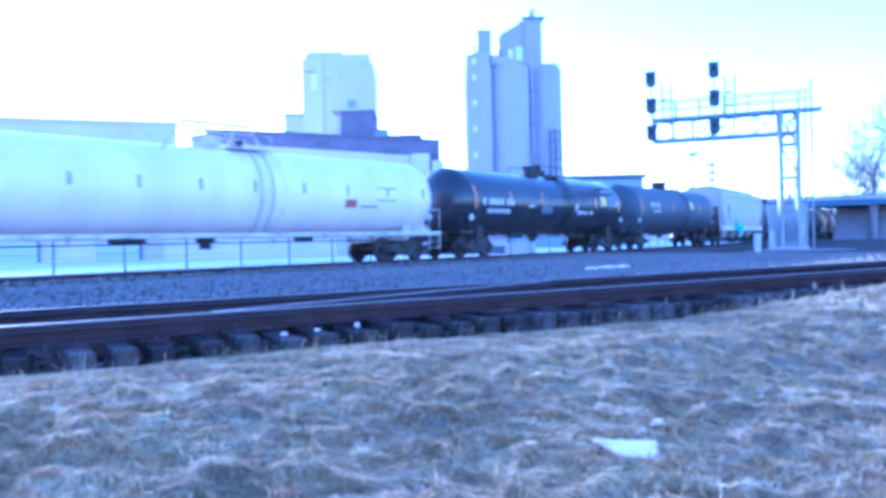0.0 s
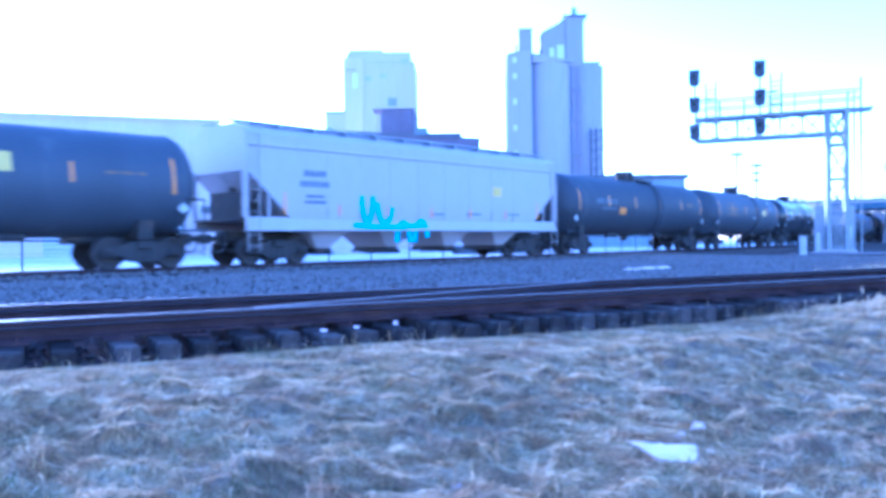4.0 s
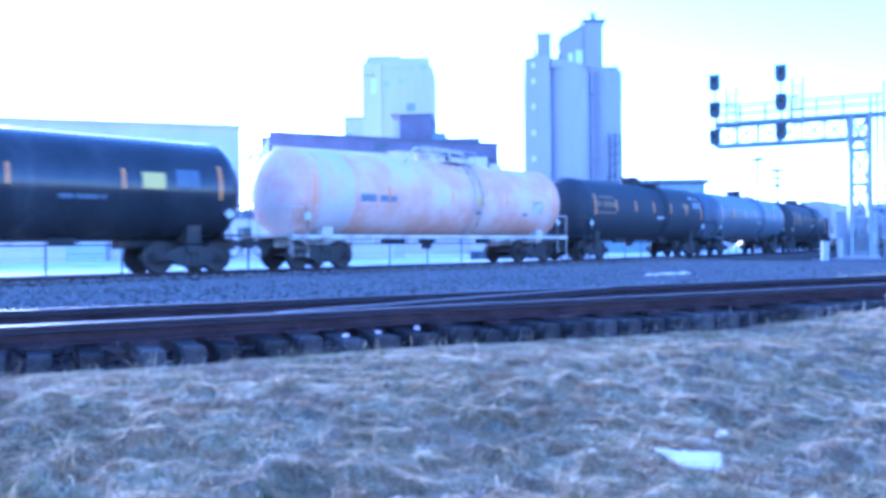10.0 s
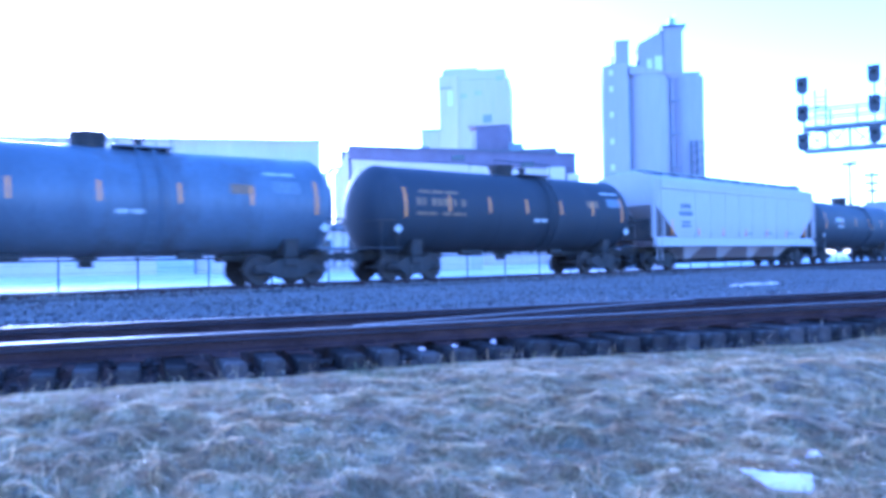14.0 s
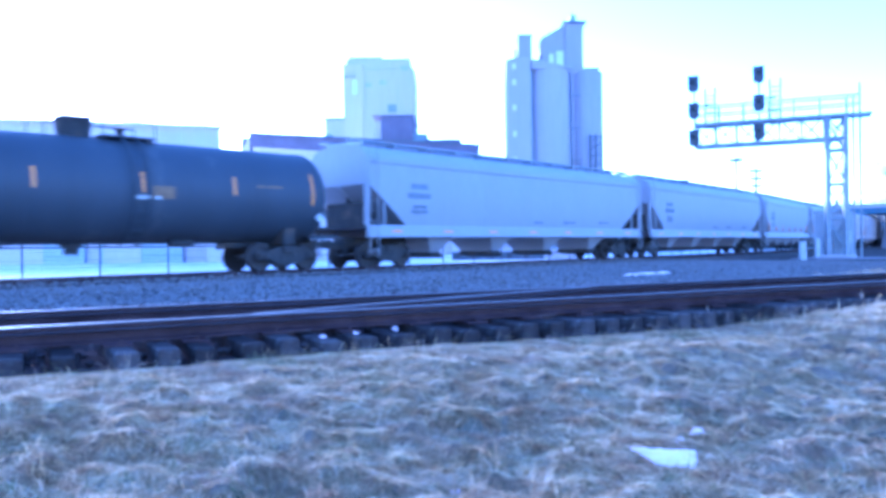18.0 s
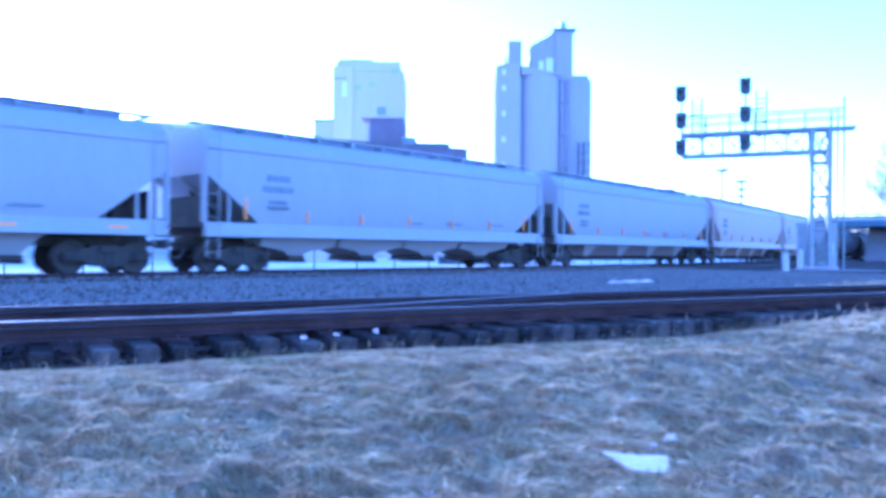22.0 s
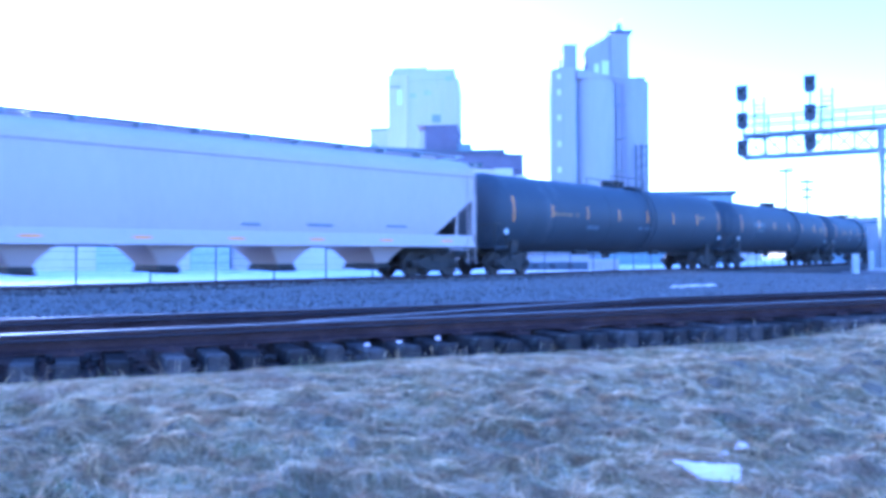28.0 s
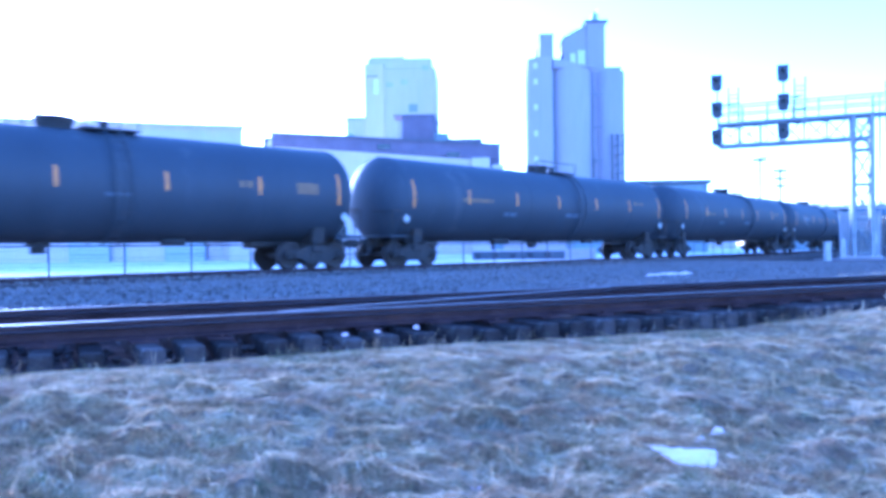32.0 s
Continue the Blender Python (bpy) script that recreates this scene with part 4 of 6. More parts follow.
            hd = part("signal_head", sgn, SIGNAL_BLACK, t, "black signal head with hooded lamp", at=rot)
            hood = Shape()
            for i in range(13):
                a0 = math.radians(-20 + i * 220 / 12)
                hood.v += [(0.13 * math.cos(a0), -0.45, 0.13 * math.sin(a0) + 0.05), (0.15 * math.cos(a0), -0.13, 0.15 * math.sin(a0) + 0.05)]
            hood.f += [(2 * i, 2 * i + 1, 2 * i + 3, 2 * i + 2) for i in range(12)]
            part("hood", hood, SIGNAL_BLACK, hd)
            part("lens", Shape().lathe([(-0.16, 0.02), (-0.15, 0.1), (-0.12, 0.11)], 14, "y", (0, 0, 0.05)), GLASS_DARK, hd)
            part("bracket", Shape().box(-0.06, 0.06, 0.1, 0.3, -0.06, 0.06, 0.01), SIGNAL_STEEL, hd)
        cage = Shape()
        for o in (-0.3, 0.3):
            cage.tube(foot - ARM_S * 0.55 + ARM_D * (o - 0.9) + Vector((0, 0, 8.15)), foot - ARM_S * 0.55 + ARM_D * (o - 0.9) + Vector((0, 0, zs[0] - 0.4)), 0.06, n=6)
        for k in range(9):
            z = Vector((0, 0, 8.2 + k * (zs[0] - 8.8) / 9))
            cage.tube(foot - ARM_S * 0.55 + ARM_D * -1.2 + z, foot - ARM_S * 0.55 + ARM_D * -0.6 + z, 0.04, n=4)
        part("service_ladder", cage, SIGNAL_STEEL, t)
        step = foot + Vector((0, 0, zs[1] - foot.z - 0.55))
        part("service_step", Shape().box(-0.95, 0.1, -0.15, 0.25, -0.03, 0.03, 0.01), SIGNAL_STEEL, t, at=Matrix.Translation(step + Vector((0, 0, 0.85))) @ Matrix.Rotation(math.atan2(ARM_D.y, ARM_D.x), 4, "Z"))
    cab = part("control_cabinet", Shape().box(-0.35, 0.35, -0.25, 0.25, 0, 1.5, 0.03), SIGNAL_STEEL, t, at=Matrix.Translation(MAST + ARM_S * -0.2 + Vector((0, 0, 0.15))))
    part("cabinet_door", Shape().box(-0.3, 0.3, -0.29, -0.24, 0.08, 1.42, 0.015), SIGNAL_STEEL, cab)


signal_bridge()

hut = thing("equipment_hut", "grey steel signal equipment hut behind the mast", "equipment hut", at=pose(23.35, 50.1, 0.15, 0, 0, -22))
part("body", Shape().box(-1.15, 1.0, -0.8, 0.8, 0.1, 2.75, 0.03), HUT_PAINT, hut)
part("roof", Shape().box(-1.25, 1.1, -0.9, 0.9, 2.75, 2.88, 0.03), GALV, hut)
part("plinth", Shape().box(-1.2, 1.05, -0.85, 0.85, -0.1, 0.1, 0.02), CONCRETE, hut)
hut_door = part("door", Shape().box(-0.8, 0.1, -0.84, -0.8, 0.2, 2.3, 0.01), HUT_PAINT, hut)
for k in range(5):
    part("louvre", Shape().box(-0.7, 0.0, -0.87, -0.84, 0.4 + k * 0.12, 0.46 + k * 0.12), GALV, hut_door)
part("handle", Shape().box(0.0, 0.05, -0.88, -0.84, 1.1, 1.3, 0.01), GALV, hut_door)
part("meter_box", Shape().box(0.35, 0.85, -0.95, -0.8, 0.9, 1.6, 0.02), WHITE_PAINT, hut)
stub = thing("relay_post", "short white painted relay post at the foot of the mast", "post", at=pose(21.15, 47.6, 0.2))
part("body", Shape().box(-0.14, 0.14, -0.12, 0.12, 0, 1.1, 0.03), POST_PAINT, stub)
part("cap", Shape().box(-0.17, 0.17, -0.15, 0.15, 1.1, 1.16, 0.02), POST_PAINT, stub)
marker = thing("relay_post", "short white painted relay post beside the track", "post", at=pose(17.9, 42.0, 0.18))
part("body", Shape().box(-0.16, 0.16, -0.13, 0.13, 0, 0.95, 0.03), POST_PAINT, marker)
part("cap", Shape().box(-0.19, 0.19, -0.16, 0.16, 0.95, 1.02, 0.02), POST_PAINT, marker)
pad = thing("concrete_slab", "flat pale concrete slab at the foot of the signal mast", "slab", at=pose(21.2, 44.0, 0.1, 0, 0, 8))
part("slab", Shape().box(-2.6, 2.4, -1.4, 1.4, -0.1, 0.14, 0.03), SLOPE_PAVING, pad)
part("trough_lid", Shape().box(-2.4, -0.2, -0.4, 0.4, 0.14, 0.2, 0.02), SLOPE_PAVING, pad)


def utility_pole(x, y, h, lamp):
    t = thing("utility_pole", "slender grey utility pole against the sky", "pole", "utility poles", at=pose(x, y, 0))
    part("shaft", Shape().tube((0, 0, 0), (0, 0, h), 0.2, 0.14, 10), POLE_WOOD, t)
    part("crossarm", Shape().box(-0.9, 0.9, -0.1, 0.1, h - 0.55, h - 0.2, 0.01), POLE_WOOD, t)
    for k in (-0.8, -0.4, 0.4, 0.8):
        part("insulator", Shape().lathe([(h - 0.22, 0.04), (h - 0.12, 0.07), (h - 0.04, 0.03)], 8, "z", (k, 0, 0)), GALV, t)
    if lamp:
        part("lamp_arm", Shape().tube((0, 0, h - 0.1), (1.1, -0.3, h + 0.15), 0.09, n=6), GALV, t)
        part("lamp_head", Shape().box(0.9, 1.6, -0.45, -0.15, h + 0.08, h + 0.24, 0.04), GALV, t)
    else:
        part("crossarm", Shape().box(-0.8, 0.8, -0.1, 0.1, h - 1.6, h - 1.25, 0.01), POLE_WOOD, t)
        part("crossarm", Shape().box(-0.7, 0.7, -0.1, 0.1, h - 2.6, h - 2.25, 0.01), POLE_WOOD, t)


utility_pole(38.0, 110, 12.9, True)
utility_pole(40.7, 110, 11.4, False)


# ---- road bridge ----
def road_bridge():
    h = radians(-27)
    t = thing("road_bridge", "low road bridge with blue girders crossing over the railway", "bridge", at=Matrix.Translation((59.4, 119.2, -0.35)) @ Matrix.Rotation(h, 4, "Z"))
    x0, x1 = -14.0, 75.0
    part("deck", Shape().box(x0, x1, 0, 10, 6.45, 6.8, 0.05), CONCRETE, t)
    for k, y in enumerate((0.0, 3.2, 6.4, 9.6)):
        part("girder", Shape().box(x0, x1, y, y + 0.12, 5.68, 6.35, 0.02).box(x0, x1, y - 0.15, y + 0.27, 5.6, 5.68, 0.01).box(x0, x1, y - 0.15, y + 0.27, 6.35, 6.45, 0.01), GIRDER_BLUE, t)
    for y in (0.0, 9.8):
        par = part("parapet", Shape().box(x0, x1, y, y + 0.2, 6.8, 7.0, 0.02), CONCRETE_DARK, t)
        part("guard_rail", Shape().box(x0, x1, y + 0.05, y + 0.12, 7.35, 7.55, 0.01), SIGNAL_STEEL, par)
        for k in range(36):
            part("rail_post", Shape().box(x0 + 1 + k * 2.5, x0 + 1.12 + k * 2.5, y + 0.04, y + 0.14, 7.0, 7.55), SIGNAL_STEEL, par)
    for a in (8.2, 22.0, 36.0, 52.0):
        pier = part("pier", Shape().tube((a, 1.2, -0.2), (a, 1.2, 5.0), 0.55, n=16), SLOPE_PAVING, t)
        part("pier_cap", Shape().box(a - 0.6, a + 0.6, 0.5, 9.4, 5.0, 5.5, 0.05), SLOPE_PAVING, pier)
    part("slope_wall", Shape().add([(2.5, 0.6, -0.3), (x1, 0.6, -0.3), (x1, 5.0, 5.5), (3.4, 5.0, 5.5), (3.2, 9.8, -0.3), (x1, 9.8, -0.3), (x1, 9.8, 5.5), (3.6, 9.8, 5.5)],
                                   [(0, 1, 2, 3), (4, 7, 6, 5), (0, 3, 7, 4), (1, 5, 6, 2), (3, 2, 6, 7), (0, 4, 5, 1)]), SLOPE_PAVING, t, "paved slope under the bridge")
    part("abutment", Shape().box(x0 - 3, -5.2, 0.4, 9.8, -0.3, 5.5, 0.1), CONCRETE_DARK, t)


road_bridge()


# ---- trees ----
def bare_tree(x, y, h, seed, label):
    rnd = random.Random(seed)
    t = thing("bare_tree", label, "tree", "bare winter trees", at=pose(x, y, -0.1))
    trunk, limbs, twigs = Shape(), Shape(), Shape()

    def grow(p, d, length, r, level):
        n = 3 if level < 2 else 2
        for k in range(n):
            q = p + d * (length / n)
            tgt = trunk if level == 0 else limbs if level < 3 else twigs
            tgt.tube(p, q, r, r * 0.8, 7 if level == 0 else 5 if level < 3 else 3, caps=False)
            r *= 0.8
            p = q
            d = (d + Vector((rnd.gauss(0, 0.12), rnd.gauss(0, 0.12), 0.05))).normalized()
            if level < 5:
                for _ in range(2 if level > 0 else (0 if k == 0 else 3)):
                    a = d.orthogonal().normalized()
                    a.rotate(Matrix.Rotation(rnd.uniform(0, 6.28), 3, d))
                    nd = (d * rnd.uniform(0.5, 0.9) + a * rnd.uniform(0.5, 0.9) + Vector((0, 0, 0.15))).normalized()
                    if rnd.random() < (1.0 if level < 2 else 0.8 if level < 4 else 0.6):
                        grow(p, nd, length * rnd.uniform(0.55, 0.75), max(0.024, r * 0.6), level + 1)
    grow(Vector((0, 0, 0)), Vector((0, 0, 1)), h * 0.55, h * 0.022, 0)
    part("trunk", trunk, BARK, t)
    part("branch_work", limbs, BARK, t)
    part("crown", twigs, BARK, t, "fine bare twigs")


for k, (x, y, h) in enumerate(((94.0, 152, 21.0), (101.0, 156, 26.0), (110.0, 150, 24.0), (98.5, 162, 17.0), (93.0, 158, 13.0), (106.0, 156, 15.0), (116.0, 158, 18.0), (122.0, 152, 23.0))):
    bare_tree(x - 5.5, y, h, 11 + k, "bare grey winter tree with spreading twiggy crown")


def far_wood():
    rnd = random.Random(5)
    s = Shape()
    for k in range(2600):
        a = radians(rnd.uniform(22, 60))
        r = rnd.uniform(215, 260)
        x, y = r * math.sin(a), r * math.cos(a)
        h = rnd.uniform(8, 14) * (0.8 + 0.35 * noise.noise((a * 14, 0, 0)))
        w = rnd.uniform(0.15, 0.5)
        dx, dy = rnd.gauss(0, 0.9), rnd.gauss(0, 0.9)
        s.add([(x - w, y, -0.3), (x + w, y, -0.3), (x + dx + w * 0.2, y + dy, h), (x + dx - w * 0.2, y + dy, h * 0.95),
               (x, y - w, -0.3), (x, y + w, -0.3), (x + dx, y + dy + w * 0.2, h)], [(0, 1, 2, 3), (4, 5, 6)])
        for j in range(3):
            u = h * rnd.uniform(0.35, 0.9)
            bx, by, bz = rnd.uniform(-2, 2), rnd.uniform(-2, 2), rnd.uniform(0.6, 2.2)
            s.add([(x, y, u), (x, y, u + 0.25), (x + bx, y + by, u + bz)], [(0, 1, 2)])
    me = bpy.data.meshes.new("far_wood")
    me.from_pydata(s.v, [], s.f)
    me.materials.append(BARK)
    tagged(new("far_wood", me), "distant line of bare grey woodland", "woodland", kind="stuff")


far_wood()

# ---- the freight train ----
SIDE_FRAME = Shape()
_sf = [(-1.12, 0.36), (-1.12, 0.58), (-0.75, 0.62), (-0.35, 0.78), (0.35, 0.78), (0.75, 0.62), (1.12, 0.58), (1.12, 0.36), (0.72, 0.40), (0.38, 0.20), (-0.38, 0.20), (-0.72, 0.40)]
SIDE_FRAME.add([(x, -0.07, z) for x, z in _sf] + [(x, 0.07, z) for x, z in _sf],
               [tuple(range(12)), tuple(range(12, 24))[::-1]] + [(i, (i + 1) % 12, 12 + (i + 1) % 12, 12 + i) for i in range(12)])
SIDE_FRAME.box(-1.08, -0.72, -0.11, 0.11, 0.32, 0.60, 0.03).box(0.72, 1.08, -0.11, 0.11, 0.32, 0.60, 0.03)
SIDE_ME = SIDE_FRAME.mesh("side_frame", UNDER)
SPRING = Shape()
for i in (-0.2, 0.0, 0.2):
    SPRING.lathe([(0.26, 0.07), (0.30, 0.085), (0.36, 0.07), (0.42, 0.085), (0.48, 0.07), (0.54, 0.085), (0.58, 0.07)], 10, "z", (i, 0, 0))
SPRING_ME = SPRING.mesh("spring_set", UNDER)
BOLSTER_ME = Shape().box(-0.22, 0.22, -1.15, 1.15, 0.56, 0.80, 0.03).lathe([(0.80, 0.2), (0.92, 0.2)], 16, "z").box(-0.75, 0.75, -0.35, 0.35, 0.42, 0.5, 0.02).mesh("truck", UNDER)
_wh = Shape()
for sd in (-1, 1):
    _wh.lathe([(sd * 0.68, 0.49), (sd * 0.715, 0.475), (sd * 0.73, 0.455), (sd * 0.83, 0.445), (sd * 0.83, 0.36), (sd * 0.79, 0.34), (sd * 0.78, 0.16), (sd * 0.85, 0.12), (sd * 0.85, 0.02)], 28, "y")
_wh.tube((0, -1.06, 0), (0, 1.06, 0), 0.08, n=12)
for sd in (-1, 1):
    _wh.lathe([(sd * 1.02, 0.1), (sd * 1.18, 0.1), (sd * 1.2, 0.05)], 12, "y")
    for k in range(3):
        a = 2 * math.pi * k / 3
        _wh.box(0.055 * math.cos(a) - 0.014, 0.055 * math.cos(a) + 0.014, sd * 1.2 - 0.02, sd * 1.2 + 0.02, 0.055 * math.sin(a) - 0.014, 0.055 * math.sin(a) + 0.014)
WHEEL_ME = _wh.mesh("wheelset", WHEEL)
COUPLER_ME = Shape().box(-0.75, 0.0, -0.17, 0.17, 0.66, 1.02, 0.03).box(0.0, 0.28, -0.11, 0.11, 0.76, 0.94, 0.03).box(0.26, 0.52, -0.16, 0.12, 0.70, 1.0, 0.05).mesh("coupler", UNDER)
HOSE = Shape().hose([(0.25 - 0.25 * math.cos(math.pi * k / 8), 0.35, 0.72 - 0.3 * math.sin(math.pi * k / 8)) for k in range(9)], 0.025)
HOSE_ME = HOSE.mesh("brake_hose", SIGNAL_BLACK)

WHEELSETS = []


def running_gear(car, L, inset):
    for e in (-1, 1):
        tr = part("truck", BOLSTER_ME, None, car, at=pose(e * (L / 2 - inset), 0, 0))
        for sd in (-1, 1):
            part("side_frame", SIDE_ME, None, tr, at=pose(0, sd * 1.0, 0))
            part("spring_set", SPRING_ME, None, tr, at=pose(0, sd * 1.02, 0))
        for a in (-0.89, 0.89):
            WHEELSETS.append((car, part("wheelset", WHEEL_ME, None, tr, at=pose(a, 0, 0.457)), a))
        part("coupler", COUPLER_ME, None, car, at=pose(e * (L / 2 - 0.5), 0, 0, 0, 0, 0 if e > 0 else 180))
        part("brake_hose", HOSE_ME, None, car, at=pose(e * (L / 2 - 0.55), 0, 0, 0, 0, 0 if e > 0 else 180))


def curved_patch(x0, x1, z0, z1, r, cz, side, lift=0.008, n=6):
    """A thin plate lying on the barrel between two heights."""
    s, v, f = Shape(), [], []
    a0, a1 = math.asin(max(-1, min(1, (z0 - cz) / r))), math.asin(max(-1, min(1, (z1 - cz) / r)))
    for rr in (r - 0.01, r + lift):
        for k in range(n + 1):
            a = a0 + (a1 - a0) * k / n
            for x in (x0, x1):
                v.append((x, side * rr * math.cos(a), cz + rr * math.sin(a)))
    m = 2 * (n + 1)
    for k in range(n):
        i = 2 * k
        f.append((m + i, m + i + 1, m + i + 3, m + i + 2))
    f += [(0, 1, m + 1, m), (2 * n, m + 2 * n, m + 2 * n + 1, 2 * n + 1)]
    for k in range(n):
        i = 2 * k
        f += [(i, m + i, m + i + 2, i + 2), (i + 1, i + 3, m + i + 3, m + i + 1)]
    return s.add(v, f)


def ladder(x0, x1, y, z0, z1, lean=0.0, rungs=9):
    s = Shape()
    for x in (x0, x1):
        s.bar((x, y, z0), (x, y + lean, z1), 0.025)
    for k in range(rungs):
        u = (k + 0.5) / rungs
        s.bar((x0, y + lean * u, z0 + (z1 - z0) * u), (x1, y + lean * u, z0 + (z1 - z0) * u), 0.014)
    return s


def arc_rail(x, side, r, cz, w, n=18):
    """A flat bar bent over the side of a barrel."""
    v, f = [], []
    for k in range(n + 1):
        a = math.radians(-72 + k * 144 / n)
        for dx, q in ((-w, r - w), (w, r - w), (w, r + w), (-w, r + w)):
            v.append((x + dx, side * q * math.cos(a), cz + q * math.sin(a)))
    for k in range(n):
        for j in range(4):
            e = (j + 1) % 4
            q = (k * 4 + j, k * 4 + e, k * 4 + 4 + e, k * 4 + 4 + j)
            f.append(q if side > 0 else q[::-1])
    f += [(3, 2, 1, 0), (n * 4, n * 4 + 1, n * 4 + 2, n * 4 + 3)]
    return Shape().add(v, f)


def tank_car(L, paint, label, marks=(), frame_m=None, sill=False, r=1.62, base=0.9, dome=0.42, stripes=6, stripe_m=None, seed=0, top_rail=0.0, top_x=0.1, inset=2.35):
    rnd = random.Random(seed)
    frame_m = frame_m or paint
    car = thing("tank_car", label, "tank car", "freight train")
    cz = base + r
    half = L / 2 - 0.6
    hd = 0.8
    prof = [(-half + hd * (1 - math.cos(math.pi / 2 * k / 9)), max(0.03, r * math.sin(math.pi / 2 * k / 9))) for k in range(10)]
    seams = [-half * 0.62, -half * 0.2, half * 0.22, half * 0.62]
    straight = 2 * (half - hd)
    full = prof + [(-half + hd + straight * k / 8, r) for k in range(1, 8)] + [(-a, q) for a, q in prof[::-1]]
    tank = part("tank", Shape().lathe(full, 56, "x", (0, 0, cz)), paint, car)
    for e in (-1, 1):
        part("head_band", Shape().lathe([(e * (half - hd - 0.06), r + 0.002), (e * (half - hd - 0.05), r + 0.014), (e * (half - hd + 0.05), r + 0.014), (e * (half - hd + 0.06), r + 0.002)], 56, "x", (0, 0, cz)), paint, tank)
    for sx in seams:
        part("weld_band", Shape().lathe([(sx - 0.03, r - 0.01), (sx - 0.02, r + 0.006), (sx + 0.02, r + 0.006), (sx + 0.03, r - 0.01)], 56, "x", (0, 0, cz)), paint, tank)
    # top fittings: manway, platform and rails
    part("manway", Shape().lathe([(cz + r - 0.12, 0.44), (cz + r + dome * 0.4, 0.46), (cz + r + dome, 0.5), (cz + r + dome + 0.07, 0.52), (cz + r + dome + 0.1, 0.1)], 24, "z", (top_x, 0, 0)), UNDER if paint not in (WHITE_TANK, TAN_TANK) else frame_m, car)
    plat = part("platform", Shape().box(top_x + 0.5, top_x + 2.1, -0.75, 0.75, cz + r - 0.02, cz + r + 0.03, 0.01), frame_m, car)
    rails = Shape()
    for x in (top_x - 1.0, top_x + 0.55, top_x + 2.05):
        for y in (-0.72, 0.72):
            rails.tube((x, y, cz + r - 0.2), (x, y, cz + r + 0.45), 0.02, n=6)
    for y in (-0.72, 0.72):
        rails.tube((top_x - 1.0, y, cz + r + 0.45), (top_x + 2.05, y, cz + r + 0.45), 0.02, n=6)
    part("platform_rail", rails, frame_m, plat)
    part("valve", Shape().lathe([(cz + r, 0.12), (cz + r + 0.3, 0.12), (cz + r + 0.34, 0.2), (cz + r + 0.38, 0.05)], 12, "z", (top_x + 1.4, 0.2, 0)), UNDER, plat)
    if paint is TAN_TANK:
        part("bare_band", Shape().lathe([(-half + hd + 0.5, r - 0.01), (-half + hd + 0.52, r + 0.008), (-half + hd + 1.9, r + 0.008), (-half + hd + 1.92, r - 0.01)], 56, "x", (0, 0, cz)), TAN_PALE, tank, "pale bare band of primer")
    if top_rail:
        arch = Shape()
        for y in (-0.75, 0.75):
            arch.tube((-1.9, y, cz + r - 0.3), (-1.3, y, cz + r + top_rail), 0.055, n=6).tube((-1.3, y, cz + r + top_rail), (1.3, y, cz + r + top_rail), 0.055, n=6).tube((1.3, y, cz + r + top_rail), (1.9, y, cz + r - 0.3), 0.055, n=6)
            for x in (-0.6, 0.6):
                arch.tube((x, y, cz + r - 0.1), (x, y, cz + r + top_rail), 0.045, n=6)
        part("crash_rail", arch, frame_m, plat)
    rung_me = Shape().bar((-0.225, 0, 0), (0.225, 0, 0), 0.014).mesh("rung", frame_m, False)
    rr = r + 0.12
    for sd in (-1, 1):
        stiles = [arc_rail(top_x + dx, sd, rr, cz, 0.025) for dx in (1.05, 1.5)]
        rail = part("side_ladder", stiles[0], frame_m, car)
        part("stile", stiles[1], frame_m, rail)
        for k in range(13):
            a = math.radians(-66 + k * 11)
            part("rung", rung_me, None, rail, at=pose(top_x + 1.275, sd * rr * math.cos(a), cz + rr * math.sin(a)))
    # underframe
    for e in (-1, 1):
        xt = e * (L / 2 - inset)
        part("saddle", Shape().prism([(-1.15, 0.86), (1.15, 0.86), (1.2, 1.38), (1.05, 1.34), (0.6, 1.08), (0, 0.98), (-0.6, 1.08), (-1.05, 1.34), (-1.2, 1.38)], xt - 0.22, xt + 0.22), frame_m if sill else UNDER, car)
        part("stub_sill", Shape().box(min(e * (L / 2 - 4.2), e * (L / 2 - 0.9)), max(e * (L / 2 - 4.2), e * (L / 2 - 0.9)), -0.3, 0.3, 0.72, 1.15, 0.03), frame_m if sill else UNDER, car)
        part("end_platform", Shape().box(min(e * (L / 2 - 0.62), e * (L / 2 - 1.5)), max(e * (L / 2 - 0.62), e * (L / 2 - 1.5)), -1.45, 1.45, 1.06, 1.12, 0.01), frame_m, car)
        gr = Shape()
        for y in (-1.42, 1.42):
            gr.tube((e * (L / 2 - 0.68), y, 0.5), (e * (L / 2 - 0.68), y, 2.0), 0.02, n=6).tube((e * (L / 2 - 1.35), y, 1.1), (e * (L / 2 - 1.35), y, 2.0), 0.02, n=6)
            gr.tube((e * (L / 2 - 0.68), y, 2.0), (e * (L / 2 - 1.35), y, 2.0), 0.02, n=6)
        gr.tube((e * (L / 2 - 0.68), -1.42, 2.0), (e * (L / 2 - 0.68), 1.42, 2.0), 0.02, n=6)
        part("end_railing", gr, frame_m if sill else UNDER, car)
        for sd in (-1, 1):
            part("step", ladder(e * (L / 2 - 1.35), e * (L / 2 - 0.75), sd * 1.45, 0.35, 1.08, rungs=3), frame_m if sill else UNDER, car)
    part("bottom_outlet", Shape().lathe([(0.62, 0.2), (0.8, 0.2), (0.82, 0.3), (1.1, 0.34)], 14, "z"), UNDER, car)
